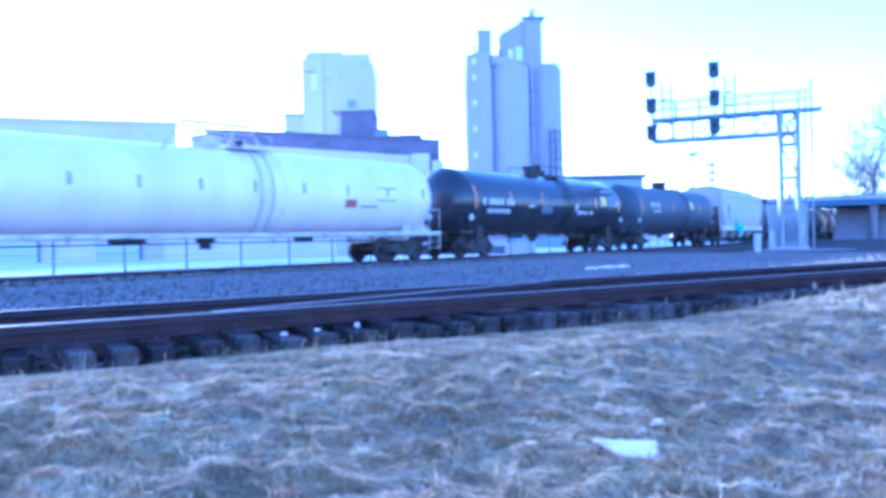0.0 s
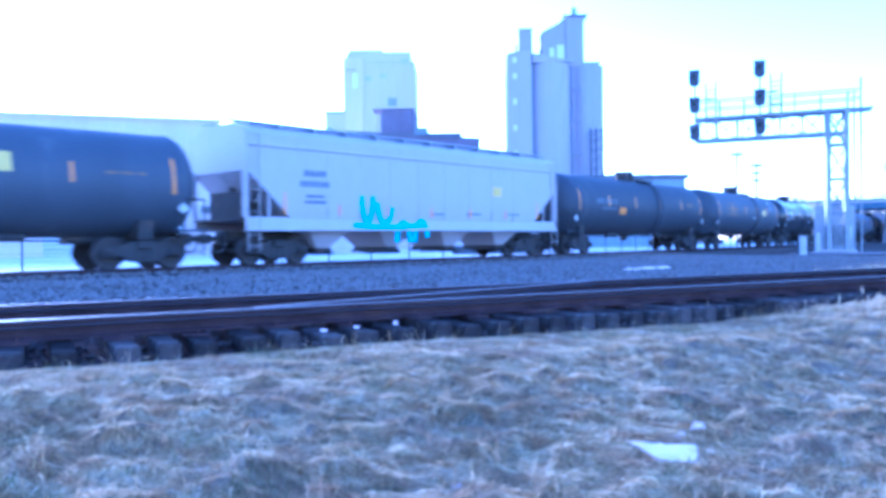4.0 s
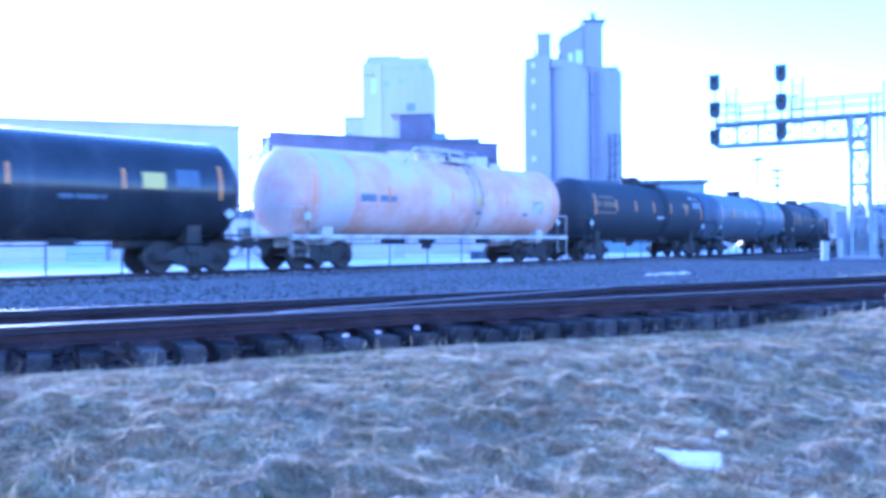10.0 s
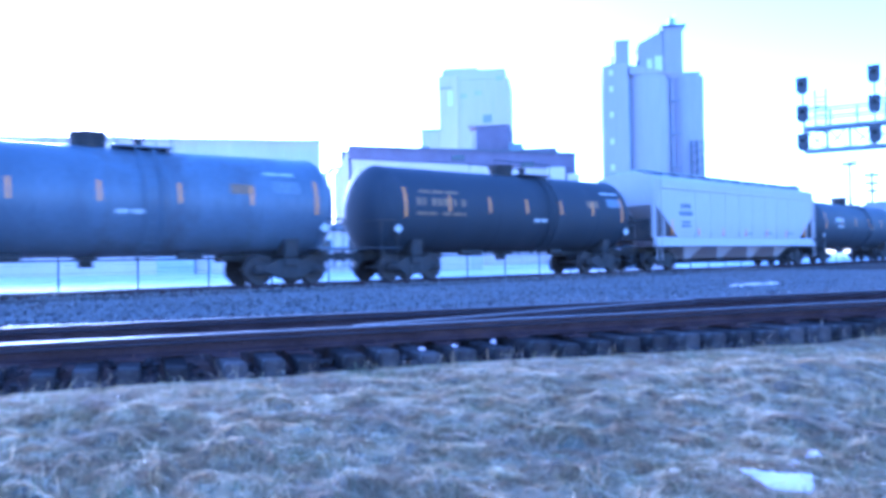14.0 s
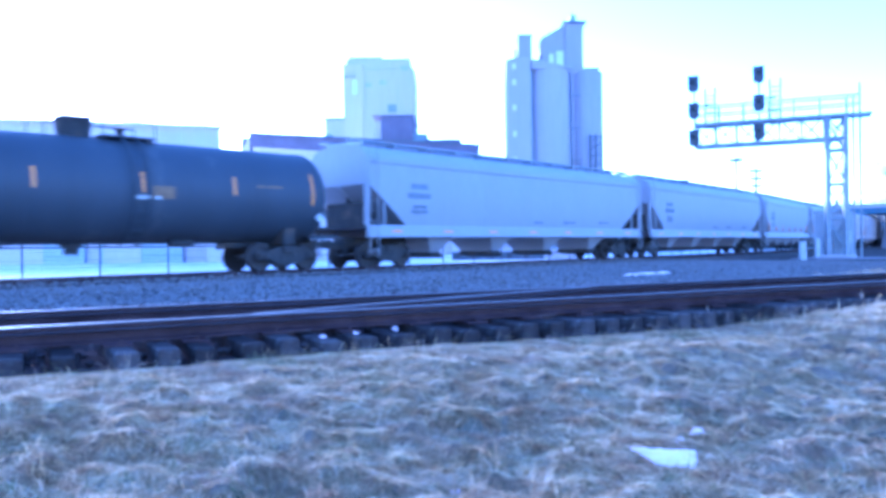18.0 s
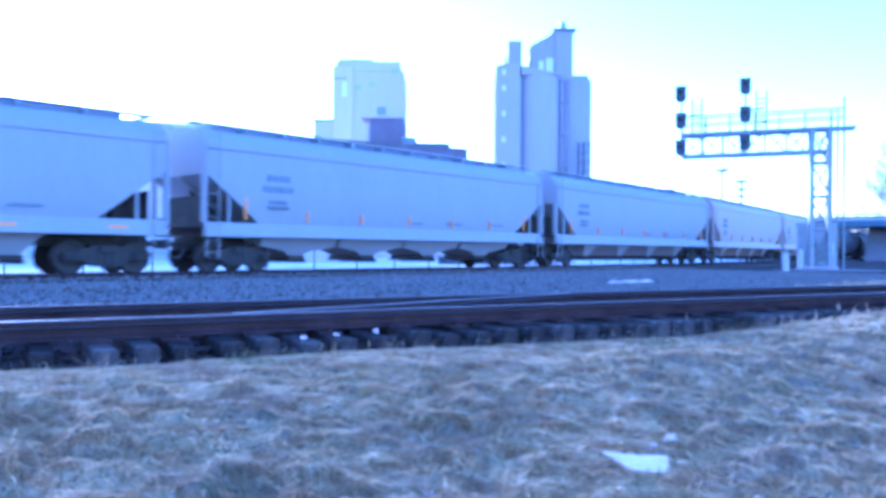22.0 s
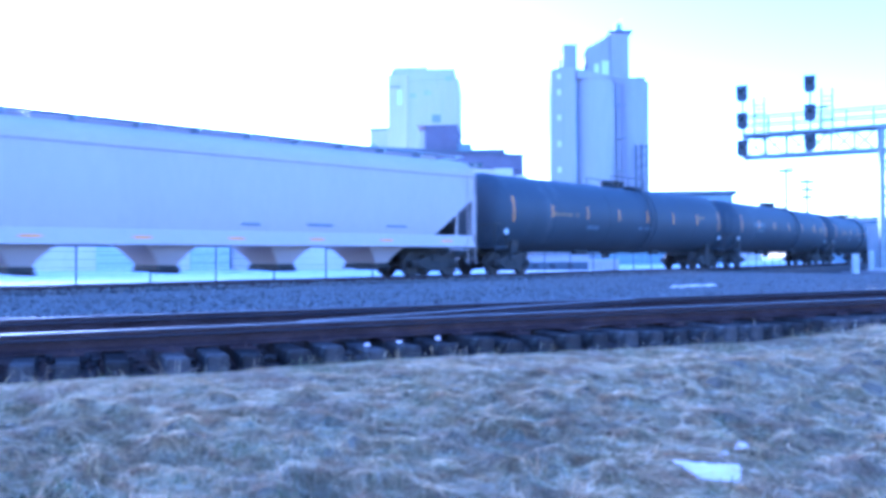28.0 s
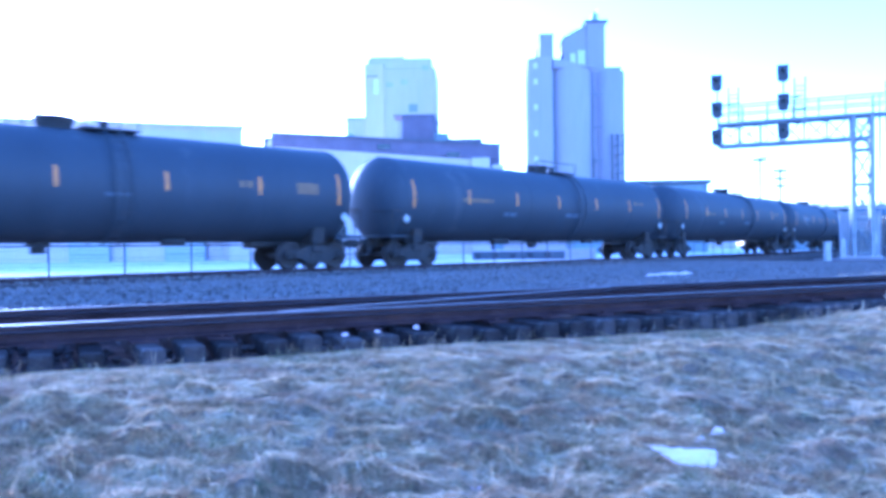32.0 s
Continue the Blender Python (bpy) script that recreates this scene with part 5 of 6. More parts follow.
    part("brake_cylinder", Shape().lathe([(-0.4, 0.05), (-0.38, 0.12), (0.3, 0.12), (0.33, 0.05)], 14, "x", (L * 0.17, -0.6, 0.92)), UNDER, car)
    part("air_tank", Shape().lathe([(-0.55, 0.05), (-0.5, 0.13), (0.5, 0.13), (0.55, 0.05)], 14, "x", (-L * 0.14, -0.55, 0.92)), UNDER, car)
    rods = Shape().tube((-L / 2 + 3, -0.45, 0.82), (L / 2 - 3, -0.45, 0.82), 0.025, n=6)
    for k in range(7):
        x = -L / 2 + 3.6 + k * (L - 7.2) / 6
        rods.bar((x, -0.45, 0.8), (x, -0.6, 1.3), 0.03)
    part("brake_rigging", rods, UNDER, car)
    if sill:
        for sd in (-1, 1):
            part("side_sill", Shape().box(-L / 2 + 0.7, L / 2 - 0.7, sd * 1.46 - 0.07, sd * 1.46 + 0.07, 0.98, 1.12, 0.015), frame_m, car)
    # reflectors and stencils on both sides
    sm = stripe_m or ORANGE
    for sd in (-1, 1):
        for k in range(stripes):
            x = -half + hd + 0.25 + k * (2 * (half - hd) - 0.5) / (stripes - 1)
            tall = 0.18 if stripes > 8 else 0.5 if k in (0, stripes - 1) else 0.27
            part("reflector", curved_patch(x - 0.042, x + 0.042, 2.62 - tall, 2.62 + tall, r, cz, sd), sm, car)
        for x, z, w, h, m in marks:
            if m in (WHITE_MARK, DIM_MARK, SLATE) and h < 0.36 and w > 3 * h:
                u, end = -sd * x - w / 2, -sd * x + w / 2
                while u < end - 0.1:
                    wide = min(end - u, rnd.uniform(0.13, 0.22) if h > 0.18 else rnd.uniform(0.3, 0.6))
                    part("stencil", curved_patch(u, u + wide, z - h / 2, z + h / 2, r, cz, sd, 0.006, 3), m, car)
                    u += wide + (rnd.uniform(0.05, 0.09) if rnd.random() < 0.8 else 0.25)
            else:
                part("stencil", curved_patch(-sd * x - w / 2, -sd * x + w / 2, z - h / 2, z + h / 2, r, cz, sd, 0.006), m, car)
        for e in (-1, 1):
            d = part("placard", Shape().add([(-0.17, 0, 0), (0, 0, -0.17), (0.17, 0, 0), (0, 0, 0.17), (-0.17, 0.02, 0), (0, 0.02, -0.17), (0.17, 0.02, 0), (0, 0.02, 0.17)],
                                            [(0, 1, 2, 3), (4, 7, 6, 5), (0, 4, 5, 1), (1, 5, 6, 2), (2, 6, 7, 3), (3, 7, 4, 0)]), WHITE_MARK, car, "white diamond placard",
                     at=pose(e * (half - 0.75), sd * 1.47, 1.72))
            part("placard_holder", Shape().bar((e * (half - 0.75), sd * 1.40, 1.1), (e * (half - 0.75), sd * 1.46, 1.6), 0.03), UNDER, car)
    running_gear(car, L, inset)
    return car


def hopper_car(L, paint, label, bays=4, graffiti=False, stripe_low=True, run=2.05, curved=True, gap=1.0):
    car = thing("hopper_car", label, "hopper car", "freight train")
    half = L / 2 - 0.55
    W = 1.58
    up = [(-W + 0.02, 3.74), (-W + 0.02, 4.12), (-1.45, 4.26), (-0.75, 4.42), (0, 4.47), (0.75, 4.42), (1.45, 4.26), (W - 0.02, 4.12), (W - 0.02, 3.74)]
    if curved:
        arc = [(W - 0.02 - 0.78 * (1 - math.cos(math.pi / 2 * k / 8)), 3.74 + 0.62 * math.sin(math.pi / 2 * k / 8)) for k in range(9)]
        right = arc + [(0.4, 4.44)]
        up = [(-y, z) for y, z in right] + right[::-1]
    s = Shape().prism(up, -half, half)
    lo = 1.42
    zs = [(1.42, -0.09), (1.75, -0.035), (2.15, 0.01), (2.55, 0.03), (2.95, 0.035), (3.35, 0.022), (3.74, 0.0)] if curved else [(1.42, -0.04), (1.9, 0.015), (2.4, 0.03), (2.95, 0.02), (3.74, 0.0)]
    v, f = [], []
    for z, bulge in zs:
        hx = half - run * max(0, 1 - (z - lo) / (2.95 - lo))
        v += [(-hx, -W - bulge, z), (hx, -W - bulge, z), (hx, W + bulge, z), (-hx, W + bulge, z)]
    for k in range(len(zs) - 1):
        for i in range(4):
            f.append((4 * k + i, 4 * k + (i + 1) % 4, 4 * k + 4 + (i + 1) % 4, 4 * k + 4 + i))
    f.append((0, 3, 2, 1))
    s.add(v, f)
    body = part("body", s, paint, car)
    for sd in (-1, 1):
        part("top_chord", Shape().box(-half, half, sd * W - 0.045 if sd < 0 else sd * W - 0.03, sd * W + 0.03 if sd < 0 else sd * W + 0.045, 3.70, 3.78, 0.01), paint, body)
        part("side_sill", Shape().prism([(sd * 1.48, 1.08), (sd * 1.64, 1.08), (sd * 1.64, 1.14), (sd * 1.625, 1.15), (sd * 1.53, 1.5), (sd * 1.48, 1.52)], -half, half), paint, car)
    for sd in (-1, 1) if not curved else ():
        for k in range(1, 9):
            x = -half + run + k * (2 * half - 2 * run) / 9
            part("side_seam", Shape().prism([(sd * (W + 0.012), 1.5), (sd * (W + 0.034), 2.2), (sd * (W + 0.03), 2.9), (sd * (W + 0.008), 3.7), (sd * (W - 0.02), 3.7), (sd * (W - 0.1), 1.5)], x - 0.012, x + 0.012), paint, body)
    # roof walk and loading hatches
    part("roof_walk", Shape().box(-half - 0.1, half + 0.1, 0.55, 0.95, 4.53, 4.57, 0.01), GALV, car)
    walk_b = part("roof_walk", Shape().box(-half - 0.1, half + 0.1, -0.95, -0.55, 4.53, 4.57, 0.01), GALV, car)
    for k in range(12):
        x = -half + 0.3 + k * (2 * half - 0.6) / 11
        part("walk_support", Shape().box(x - 0.03, x + 0.03, -0.95, 0.95, 4.42, 4.53), GALV, walk_b)
    for k in range(5):
        x0 = -half + 0.9 + k * (2 * half - 1.6) / 5
        part("hatch", Shape().prism([(-0.4, 4.44), (-0.4, 4.56), (-0.25, 4.63), (0.25, 4.63), (0.4, 4.56), (0.4, 4.44)], x0, x0 + (2 * half - 1.6) / 5 - 0.15), paint, car)
    # discharge hoppers
    span = 2 * (half - run) - 0.1
    b = span / bays
    for k in range(bays):
        x0 = -span / 2 + k * b
        sh = Shape()
        y0, y1 = 1.45, 0.85
        c, rings = x0 + b / 2 + 0.14, 7
        v, f = [], []
        for j in range(rings):
            u = j / (rings - 1)
            w = max(0.0, (u - 1 + gap) / gap)
            arch = math.sqrt(1 - (1 - w) ** 2)
            hw = b / 2 - 0.06 - (b / 2 - 0.32) * (w + ((0.7 if curved else 0.3) * (arch - w)))
            y = y0 + (y1 - y0) * u
            v += [(c - hw, -y, 1.46 - 0.96 * u), (c + hw, -y, 1.46 - 0.96 * u), (c + hw, y, 1.46 - 0.96 * u), (c - hw, y, 1.46 - 0.96 * u)]
        for j in range(rings - 1):
            for i in range(4):
                g = (i + 1) % 4
                f.append((j * 4 + i, j * 4 + 4 + i, j * 4 + 4 + g, j * 4 + g))
        sh.add(v, f + [(0, 1, 2, 3), tuple(rings * 4 - 1 - i for i in range(4))])
        bay = part("discharge_hopper", sh, paint, car)
        part("outlet_gate", Shape().box(c - 0.32, c + 0.32, -0.9, 0.9, 0.36, 0.52, 0.02).tube((c - 0.27, -1.05, 0.36), (c - 0.27, 1.05, 0.36), 0.04, n=8).tube((c + 0.27, -1.0, 0.34), (c + 0.27, 1.0, 0.34), 0.07, n=8), UNDER, bay)
    for e in (-1, 1):
        part("stub_sill", Shape().box(min(e * half, e * (half - 3.2)), max(e * half, e * (half - 3.2)), -0.25, 0.25, 0.76, 1.1, 0.02), UNDER, car)
    for e in (-1, 1):
        for y in (-1.5, 1.5):
            part("end_post", Shape().box(e * half - 0.08, e * half + 0.08, y - 0.07, y + 0.07, 1.5, 3.0, 0.01), paint, car)
            part("end_strut", Shape().box(e * (half - 0.85) - 0.04, e * (half - 0.85) + 0.04, y - 0.04, y + 0.04, 1.5, 2.45, 0.008), paint, car)
        part("end_deck", Shape().box(min(e * half, e * (half - 2.0)), max(e * half, e * (half - 2.0)), -1.5, 1.5, 1.40, 1.46, 0.01), UNDER, car)
        xa, xb = e * (half - run), e * (half - 0.42)
        zt = 1.42 + 1.53 * (run - 0.42) / run - 0.04
        part("shear_plate", Shape().add([(xa, -0.03, 1.47), (xb, -0.03, 1.47), (xb, -0.03, zt), (xa, 0.03, 1.47), (xb, 0.03, 1.47), (xb, 0.03, zt)], [(0, 1, 2), (5, 4, 3), (0, 3, 4, 1), (1, 4, 5, 2), (2, 5, 3, 0)]), UNDER, car)
        xc = e * (half - 0.36)
        part("end_plate", Shape().box(xc - 0.02, xc + 0.02, -1.1, 1.1, 1.465, 2.35, 0.005), UNDER, car)
        part("slope_rib", Shape().bar((e * (half - 0.03), 0, 2.9), (e * (half - 2.0), 0, 1.5), 0.1), paint, car)
        part("brake_reservoir", Shape().lathe([(-0.5, 0.05), (-0.45, 0.2), (0.45, 0.2), (0.5, 0.05)], 12, "y", (e * (half - 0.9), 0, 1.66)), UNDER, car)
        for sd in (-1, 1):
            part("end_ladder", ladder(min(e * half, e * (half - 0.42)), max(e * half, e * (half - 0.42)), sd * 1.66, 0.45, 4.25, rungs=11), paint, car)
    for sd in (-1, 1):
        n = 7
        for k in range(n):
            x = -half + 1.4 + k * (2 * half - 2.8) / (n - 1)
            if stripe_low:
                part("reflector", Shape().box(x - 0.25, x + 0.25, sd * 1.59 - 0.014, sd * 1.59 + 0.014, 1.25, 1.33), ORANGE, car)
            else:
                part("reflector", Shape().box(x - 0.036, x + 0.036, sd * 1.58 - 0.03, sd * 1.58 + 0.03, 1.6, 1.95 if k not in (0, n - 1) else 2.3), ORANGE, car)
        ex = -sd * (-half + 2.6)
        for z, count, w, h in ((2.95, 4, 0.16, 0.2), (2.6, 6, 0.14, 0.2), (2.2, 5, 0.1, 0.1), (2.02, 6, 0.1, 0.09)):
            for k in range(count):
                x = ex + (k - (count - 1) / 2) * w * 1.45
                part("stencil", Shape().box(x - w / 2, x + w / 2, sd * 1.617 - 0.012, sd * 1.617 + 0.012, z - h / 2, z + h / 2), DARK_MARK, car)
        for x, z, w, h in ((half * 0.3, 1.75, 0.9, 0.08), (half * 0.05, 1.72, 0.6, 0.07), (half * 0.62, 1.78, 0.8, 0.07)):
            part("stencil", Shape().box(x - w / 2, x + w / 2, sd * 1.565 - 0.03, sd * 1.565 + 0.03, z - h / 2, z + h / 2), DARK_MARK, car)
    if graffiti:
        # rounded spray strokes, too loose to be read
        x = -3.55
        for k, (w, h) in enumerate(((0.62, 1.0), (0.82, 0.78), (0.82, 0.76), (0.8, 0.82))):
            bow = [(x + w * (0.5 - 0.42 * math.cos(math.pi * a / 10)), 0, 1.3 + h * (1 - 0.92 * math.sin(math.pi * a / 10)) * (0.8 if a > 5 and k % 2 else 1)) for a in range(11)]
            if k > 1:
                bow = [(a, b, 2.6 + h - 0.62 - c) for a, b, c in bow]
            part("spray_stroke", Shape().hose(bow, 0.11, 8).squash(0.1, 0.0), CYAN_PAINT, car, at=pose(0, -1.605, 0))
            x += w + 0.1
        part("spray_stroke", Shape().hose([(-3.9, 0, 1.28), (-2.4, 0, 1.2), (-0.35, 0, 1.3)], 0.09, 8).squash(0.1, 0.0), CYAN_PAINT, car, at=pose(0, -1.625, 0))
        part("sign_plate", Shape().box(3.6, 4.2, -1.635, -1.615, 2.5, 2.9), YELLOW, car)
    running_gear(car, L, 2.05)
    return car


GAPS = [-22.15, -1.07, 15.97, 33.18, 50.51, 68.36, 85.94, 103.44, 119.67, 134.81, 150.65, 165.49, 183.6,
        201.15, 221.91, 242.64, 260.93, 281.39, 302.57, 323.25, 344.71, 365.64, 387.02, 408.36, 429.69, 450.14]
TRAVEL = [0.0, 11.62, 23.24, 34.85, 46.44, 58.02, 69.59, 81.14, 92.7, 104.27, 115.89, 127.53, 139.21, 150.9, 162.6, 174.32,
        186.06, 197.83, 209.59, 221.37, 233.16, 244.98, 256.8, 268.62, 280.42, 292.22, 303.98, 315.7, 327.38, 339.02, 350.66, 362.29, 373.92]
LEN = [b - a for a, b in zip(GAPS, GAPS[1:])]

plain_marks = ((-4.6, 2.7, 1.6, 0.28, WHITE_MARK), (-4.4, 2.3, 1.2, 0.12, WHITE_MARK), (5.6, 2.65, 1.1, 0.07, DIM_MARK), (1.6, 2.2, 0.7, 0.1, WHITE_MARK))
ochre_marks = ((-4.2, 2.65, 2.2, 0.26, DIM_MARK), (-4.2, 3.0, 1.9, 0.1, DIM_MARK), (-4.2, 2.25, 2.2, 0.1, DIM_MARK), (3.9, 2.8, 0.7, 0.28, DIM_MARK), (0.8, 2.1, 0.8, 0.12, WHITE_MARK), (5.2, 3.3, 1.1, 0.08, WHITE_MARK), (5.3, 2.9, 0.9, 0.35, DARK_MARK))
loud_marks = ((-5.1, 2.42, 2.5, 0.28, WHITE_MARK), (-5.0, 2.02, 1.9, 0.19, WHITE_MARK), (-2.3, 2.3, 0.6, 0.12, WHITE_MARK), (-0.9, 2.15, 1.0, 0.4, SLATE), (5.1, 2.7, 0.65, 0.5, YELLOW),
              (6.0, 2.7, 0.8, 0.55, SLATE), (3.0, 2.05, 1.6, 0.16, WHITE_MARK), (5.7, 3.25, 1.2, 0.07, WHITE_MARK), (2.0, 2.3, 0.35, 0.35, WHITE_MARK))
long_marks = ((-5.6, 2.6, 1.9, 0.24, SLATE), (-5.5, 2.25, 1.3, 0.1, SLATE), (1.6, 2.2, 0.7, 0.1, SLATE), (5.6, 2.65, 0.8, 0.2, DIM_MARK))
faint_marks = ((-4.6, 2.6, 2.0, 0.24, SLATE), (-4.4, 2.25, 1.4, 0.1, SLATE), (1.6, 2.2, 0.7, 0.1, SLATE), (5.6, 2.65, 0.8, 0.2, DIM_MARK))
sparse_marks = ((-6.3, 2.2, 0.3, 0.3, WHITE_MARK), (-5.0, 2.6, 2.0, 0.22, WHITE_MARK), (-4.8, 2.25, 1.3, 0.12, WHITE_MARK), (-0.6, 2.5, 0.8, 0.14, SLATE), (5.1, 2.6, 0.65, 0.45, YELLOW), (6.1, 2.7, 0.7, 0.5, SLATE), (3.2, 2.1, 1.2, 0.12, SLATE))
end_marks = tuple((x - 0.9 if x < 0 else x, z, w, h, m) for x, z, w, h, m in ochre_marks)
quiet_marks = ((-5.5, 2.5, 1.8, 0.14, DIM_MARK), (-3.4, 2.0, 0.9, 0.16, SLATE), (1.2, 2.05, 1.3, 0.16, SLATE), (6.9, 2.75, 0.9, 0.14, DIM_MARK))
white_marks = ((5.1, 2.15, 0.55, 0.3, BROWN_MARK), (6.9, 2.75, 1.0, 0.06, HOPPER_BLUE), (6.9, 2.3, 1.0, 0.06, HOPPER_BLUE), (6.0, 2.05, 0.9, 0.1, HOPPER_BLUE))
tan_marks = ((-4.2, 2.4, 0.7, 0.26, DARK_MARK), (-3.3, 2.4, 0.8, 0.22, DARK_MARK), (1.6, 2.5, 0.6, 0.25, YELLOW), (1.6, 2.0, 0.4, 0.16, DARK_MARK), (5.3, 2.3, 0.7, 0.55, PALE_FRAME), (4.5, 2.0, 0.3, 0.12, DARK_MARK))

CARS = [
    tank_car(LEN[0], WHITE_TANK, "white pressure tank car with pale frame and top platform", white_marks, PALE_FRAME, True, stripe_m=DARK_MARK, r=1.45, base=1.02, dome=0.3, stripes=10, top_rail=0.7, seed=1),
    tank_car(LEN[1], BLACK_GLOSS, "glossy black tank car with white stencils and orange reflectors", loud_marks, r=1.52, dome=0.4, seed=2),
    tank_car(LEN[2], BLACK_DUSTY, "black tank car with faded ochre stencils and orange reflectors", plain_marks + ((2.4, 2.8, 0.7, 0.5, YELLOW),), r=1.52, seed=3),
    hopper_car(LEN[3], HOPPER_GREY, "light grey covered hopper car with cyan spray paint on its side", graffiti=True, stripe_low=False, run=1.7, curved=False),
    tank_car(LEN[4], BLACK, "black tank car with an orange sign and reflectors", faint_marks + ((-2.9, 2.15, 0.7, 0.34, ORANGE),), r=1.52, seed=4),
    tank_car(LEN[5], BLACK_DUSTY, "dusty black tank car with a yellow sign", ochre_marks + ((3.3, 2.5, 0.8, 0.4, YELLOW),), r=1.52, seed=5),
    tank_car(LEN[6], BLACK_GLOSS, "glossy black tank car with faint stencils and a yellow sign", sparse_marks, r=1.52, dome=0.4, top_x=-0.85, seed=6),
    tank_car(LEN[7], TAN_TANK, "sun-bleached orange tank car with white frame and handrails", tan_marks, PALE_FRAME, True, r=1.5, base=1.05, dome=0.25, stripes=5, top_rail=0.36, seed=7),
    tank_car(LEN[8], BLACK_MATT, "black tank car with faded ochre stencils", end_marks, stripes=7, r=1.52, dome=0.3, seed=8),
    tank_car(LEN[9], SLATE, "faded slate-blue tank car with orange reflectors", ochre_marks, stripes=7, r=1.52, dome=0.3, seed=9),
    tank_car(LEN[10], BLACK_MATT, "matt black tank car with ochre stencils", ochre_marks, stripes=7, r=1.52, dome=0.3, seed=10),
    hopper_car(LEN[11], HOPPER_GREY, "light grey covered hopper car with dark stencils", stripe_low=False, curved=False),
    tank_car(LEN[12], BLACK, "black tank car with an ochre sign and orange reflectors", plain_marks + ((2.0, 2.35, 0.7, 0.35, DIM_MARK),), r=1.52, seed=11),
    hopper_car(LEN[13], HOPPER_BLUE, "pale blue-grey covered hopper car with orange sill reflectors"),
    hopper_car(LEN[14], HOPPER_BLUE, "pale blue-grey covered hopper car with orange sill reflectors"),
    hopper_car(LEN[15], HOPPER_BLUE, "pale blue-grey covered hopper car with orange side stripes", stripe_low=False, gap=0.33),
    hopper_car(LEN[16], HOPPER_BLUE, "pale blue-grey covered hopper car with dark stencils", stripe_low=False),
    hopper_car(LEN[17], HOPPER_BEIGE, "off-white covered hopper car with orange side stripes", stripe_low=False),
    hopper_car(LEN[18], HOPPER_BEIGE, "off-white covered hopper car with orange sill reflectors"),
    tank_car(LEN[19], BLACK, "long black tank car with orange reflectors", quiet_marks, dome=0.22, top_x=0.45, stripes=8, inset=2.2, seed=12),
    tank_car(LEN[20], BLACK, "long black tank car with ochre sign and pale end panel", long_marks + ((7.6, 2.6, 0.8, 0.35, DIM_MARK),), r=1.58, dome=0.22, top_x=0.45, stripes=7, inset=2.2, seed=13),
    tank_car(LEN[21], BLACK, "long black tank car with worn chalky scribbles low on its side", quiet_marks, r=1.58, dome=0.22, top_x=0.45, stripes=7, inset=2.2, seed=14),
    tank_car(LEN[22], BLACK, "long black tank car with orange reflectors", quiet_marks, r=1.58, dome=0.22, top_x=0.45, stripes=7, inset=2.2, seed=15),
    tank_car(LEN[23], BLACK, "long black tank car with faded stencils", long_marks, r=1.58, dome=0.22, top_x=0.45, stripes=7, inset=2.2, seed=16),
    tank_car(LEN[24], BLACK, "long black tank car at the far end of the rake", quiet_marks, r=1.58, dome=0.22, top_x=0.45, stripes=7, inset=2.2, seed=17),
]


def travel(t):
    k = max(0, min(31, int(t)))
    return TRAVEL[k] + (TRAVEL[k + 1] - TRAVEL[k]) * (t - k)


def on_track(s, L):
    a, b = far_at(s - L / 2 + 2.3), far_at(s + L / 2 - 2.3)
    return pose((a[0] + b[0]) / 2, (a[1] + b[1]) / 2, FAR_RAIL, 0, 0, math.degrees(math.atan2(b[1] - a[1], b[0] - a[0])))

# ---- grass and weeds ----
LAY_X, LAY_Y, LAY_D = -10.0, 0.0, 0.05
LAY = np.array([[ground_z(LAY_X + i * LAY_D, LAY_Y + j * LAY_D) for j in range(281)] for i in range(461)])


def lie(x, y):
    """Height of the bank under many points at once."""
    u = np.clip((x - LAY_X) / LAY_D, 0, 459.99)
    w = np.clip((y - LAY_Y) / LAY_D, 0, 279.99)
    i, j = u.astype(int), w.astype(int)
    u, w = u - i, w - j
    z = (LAY[i, j] * (1 - u) + LAY[i + 1, j] * u) * (1 - w) + (LAY[i, j + 1] * (1 - u) + LAY[i + 1, j + 1] * u) * w
    out = np.nonzero((x < LAY_X) | (x > LAY_X + 22.9) | (y > LAY_Y + 13.9))[0]
    z[out] = [ground_z(a, b) for a, b in zip(x[out], y[out])]
    return z


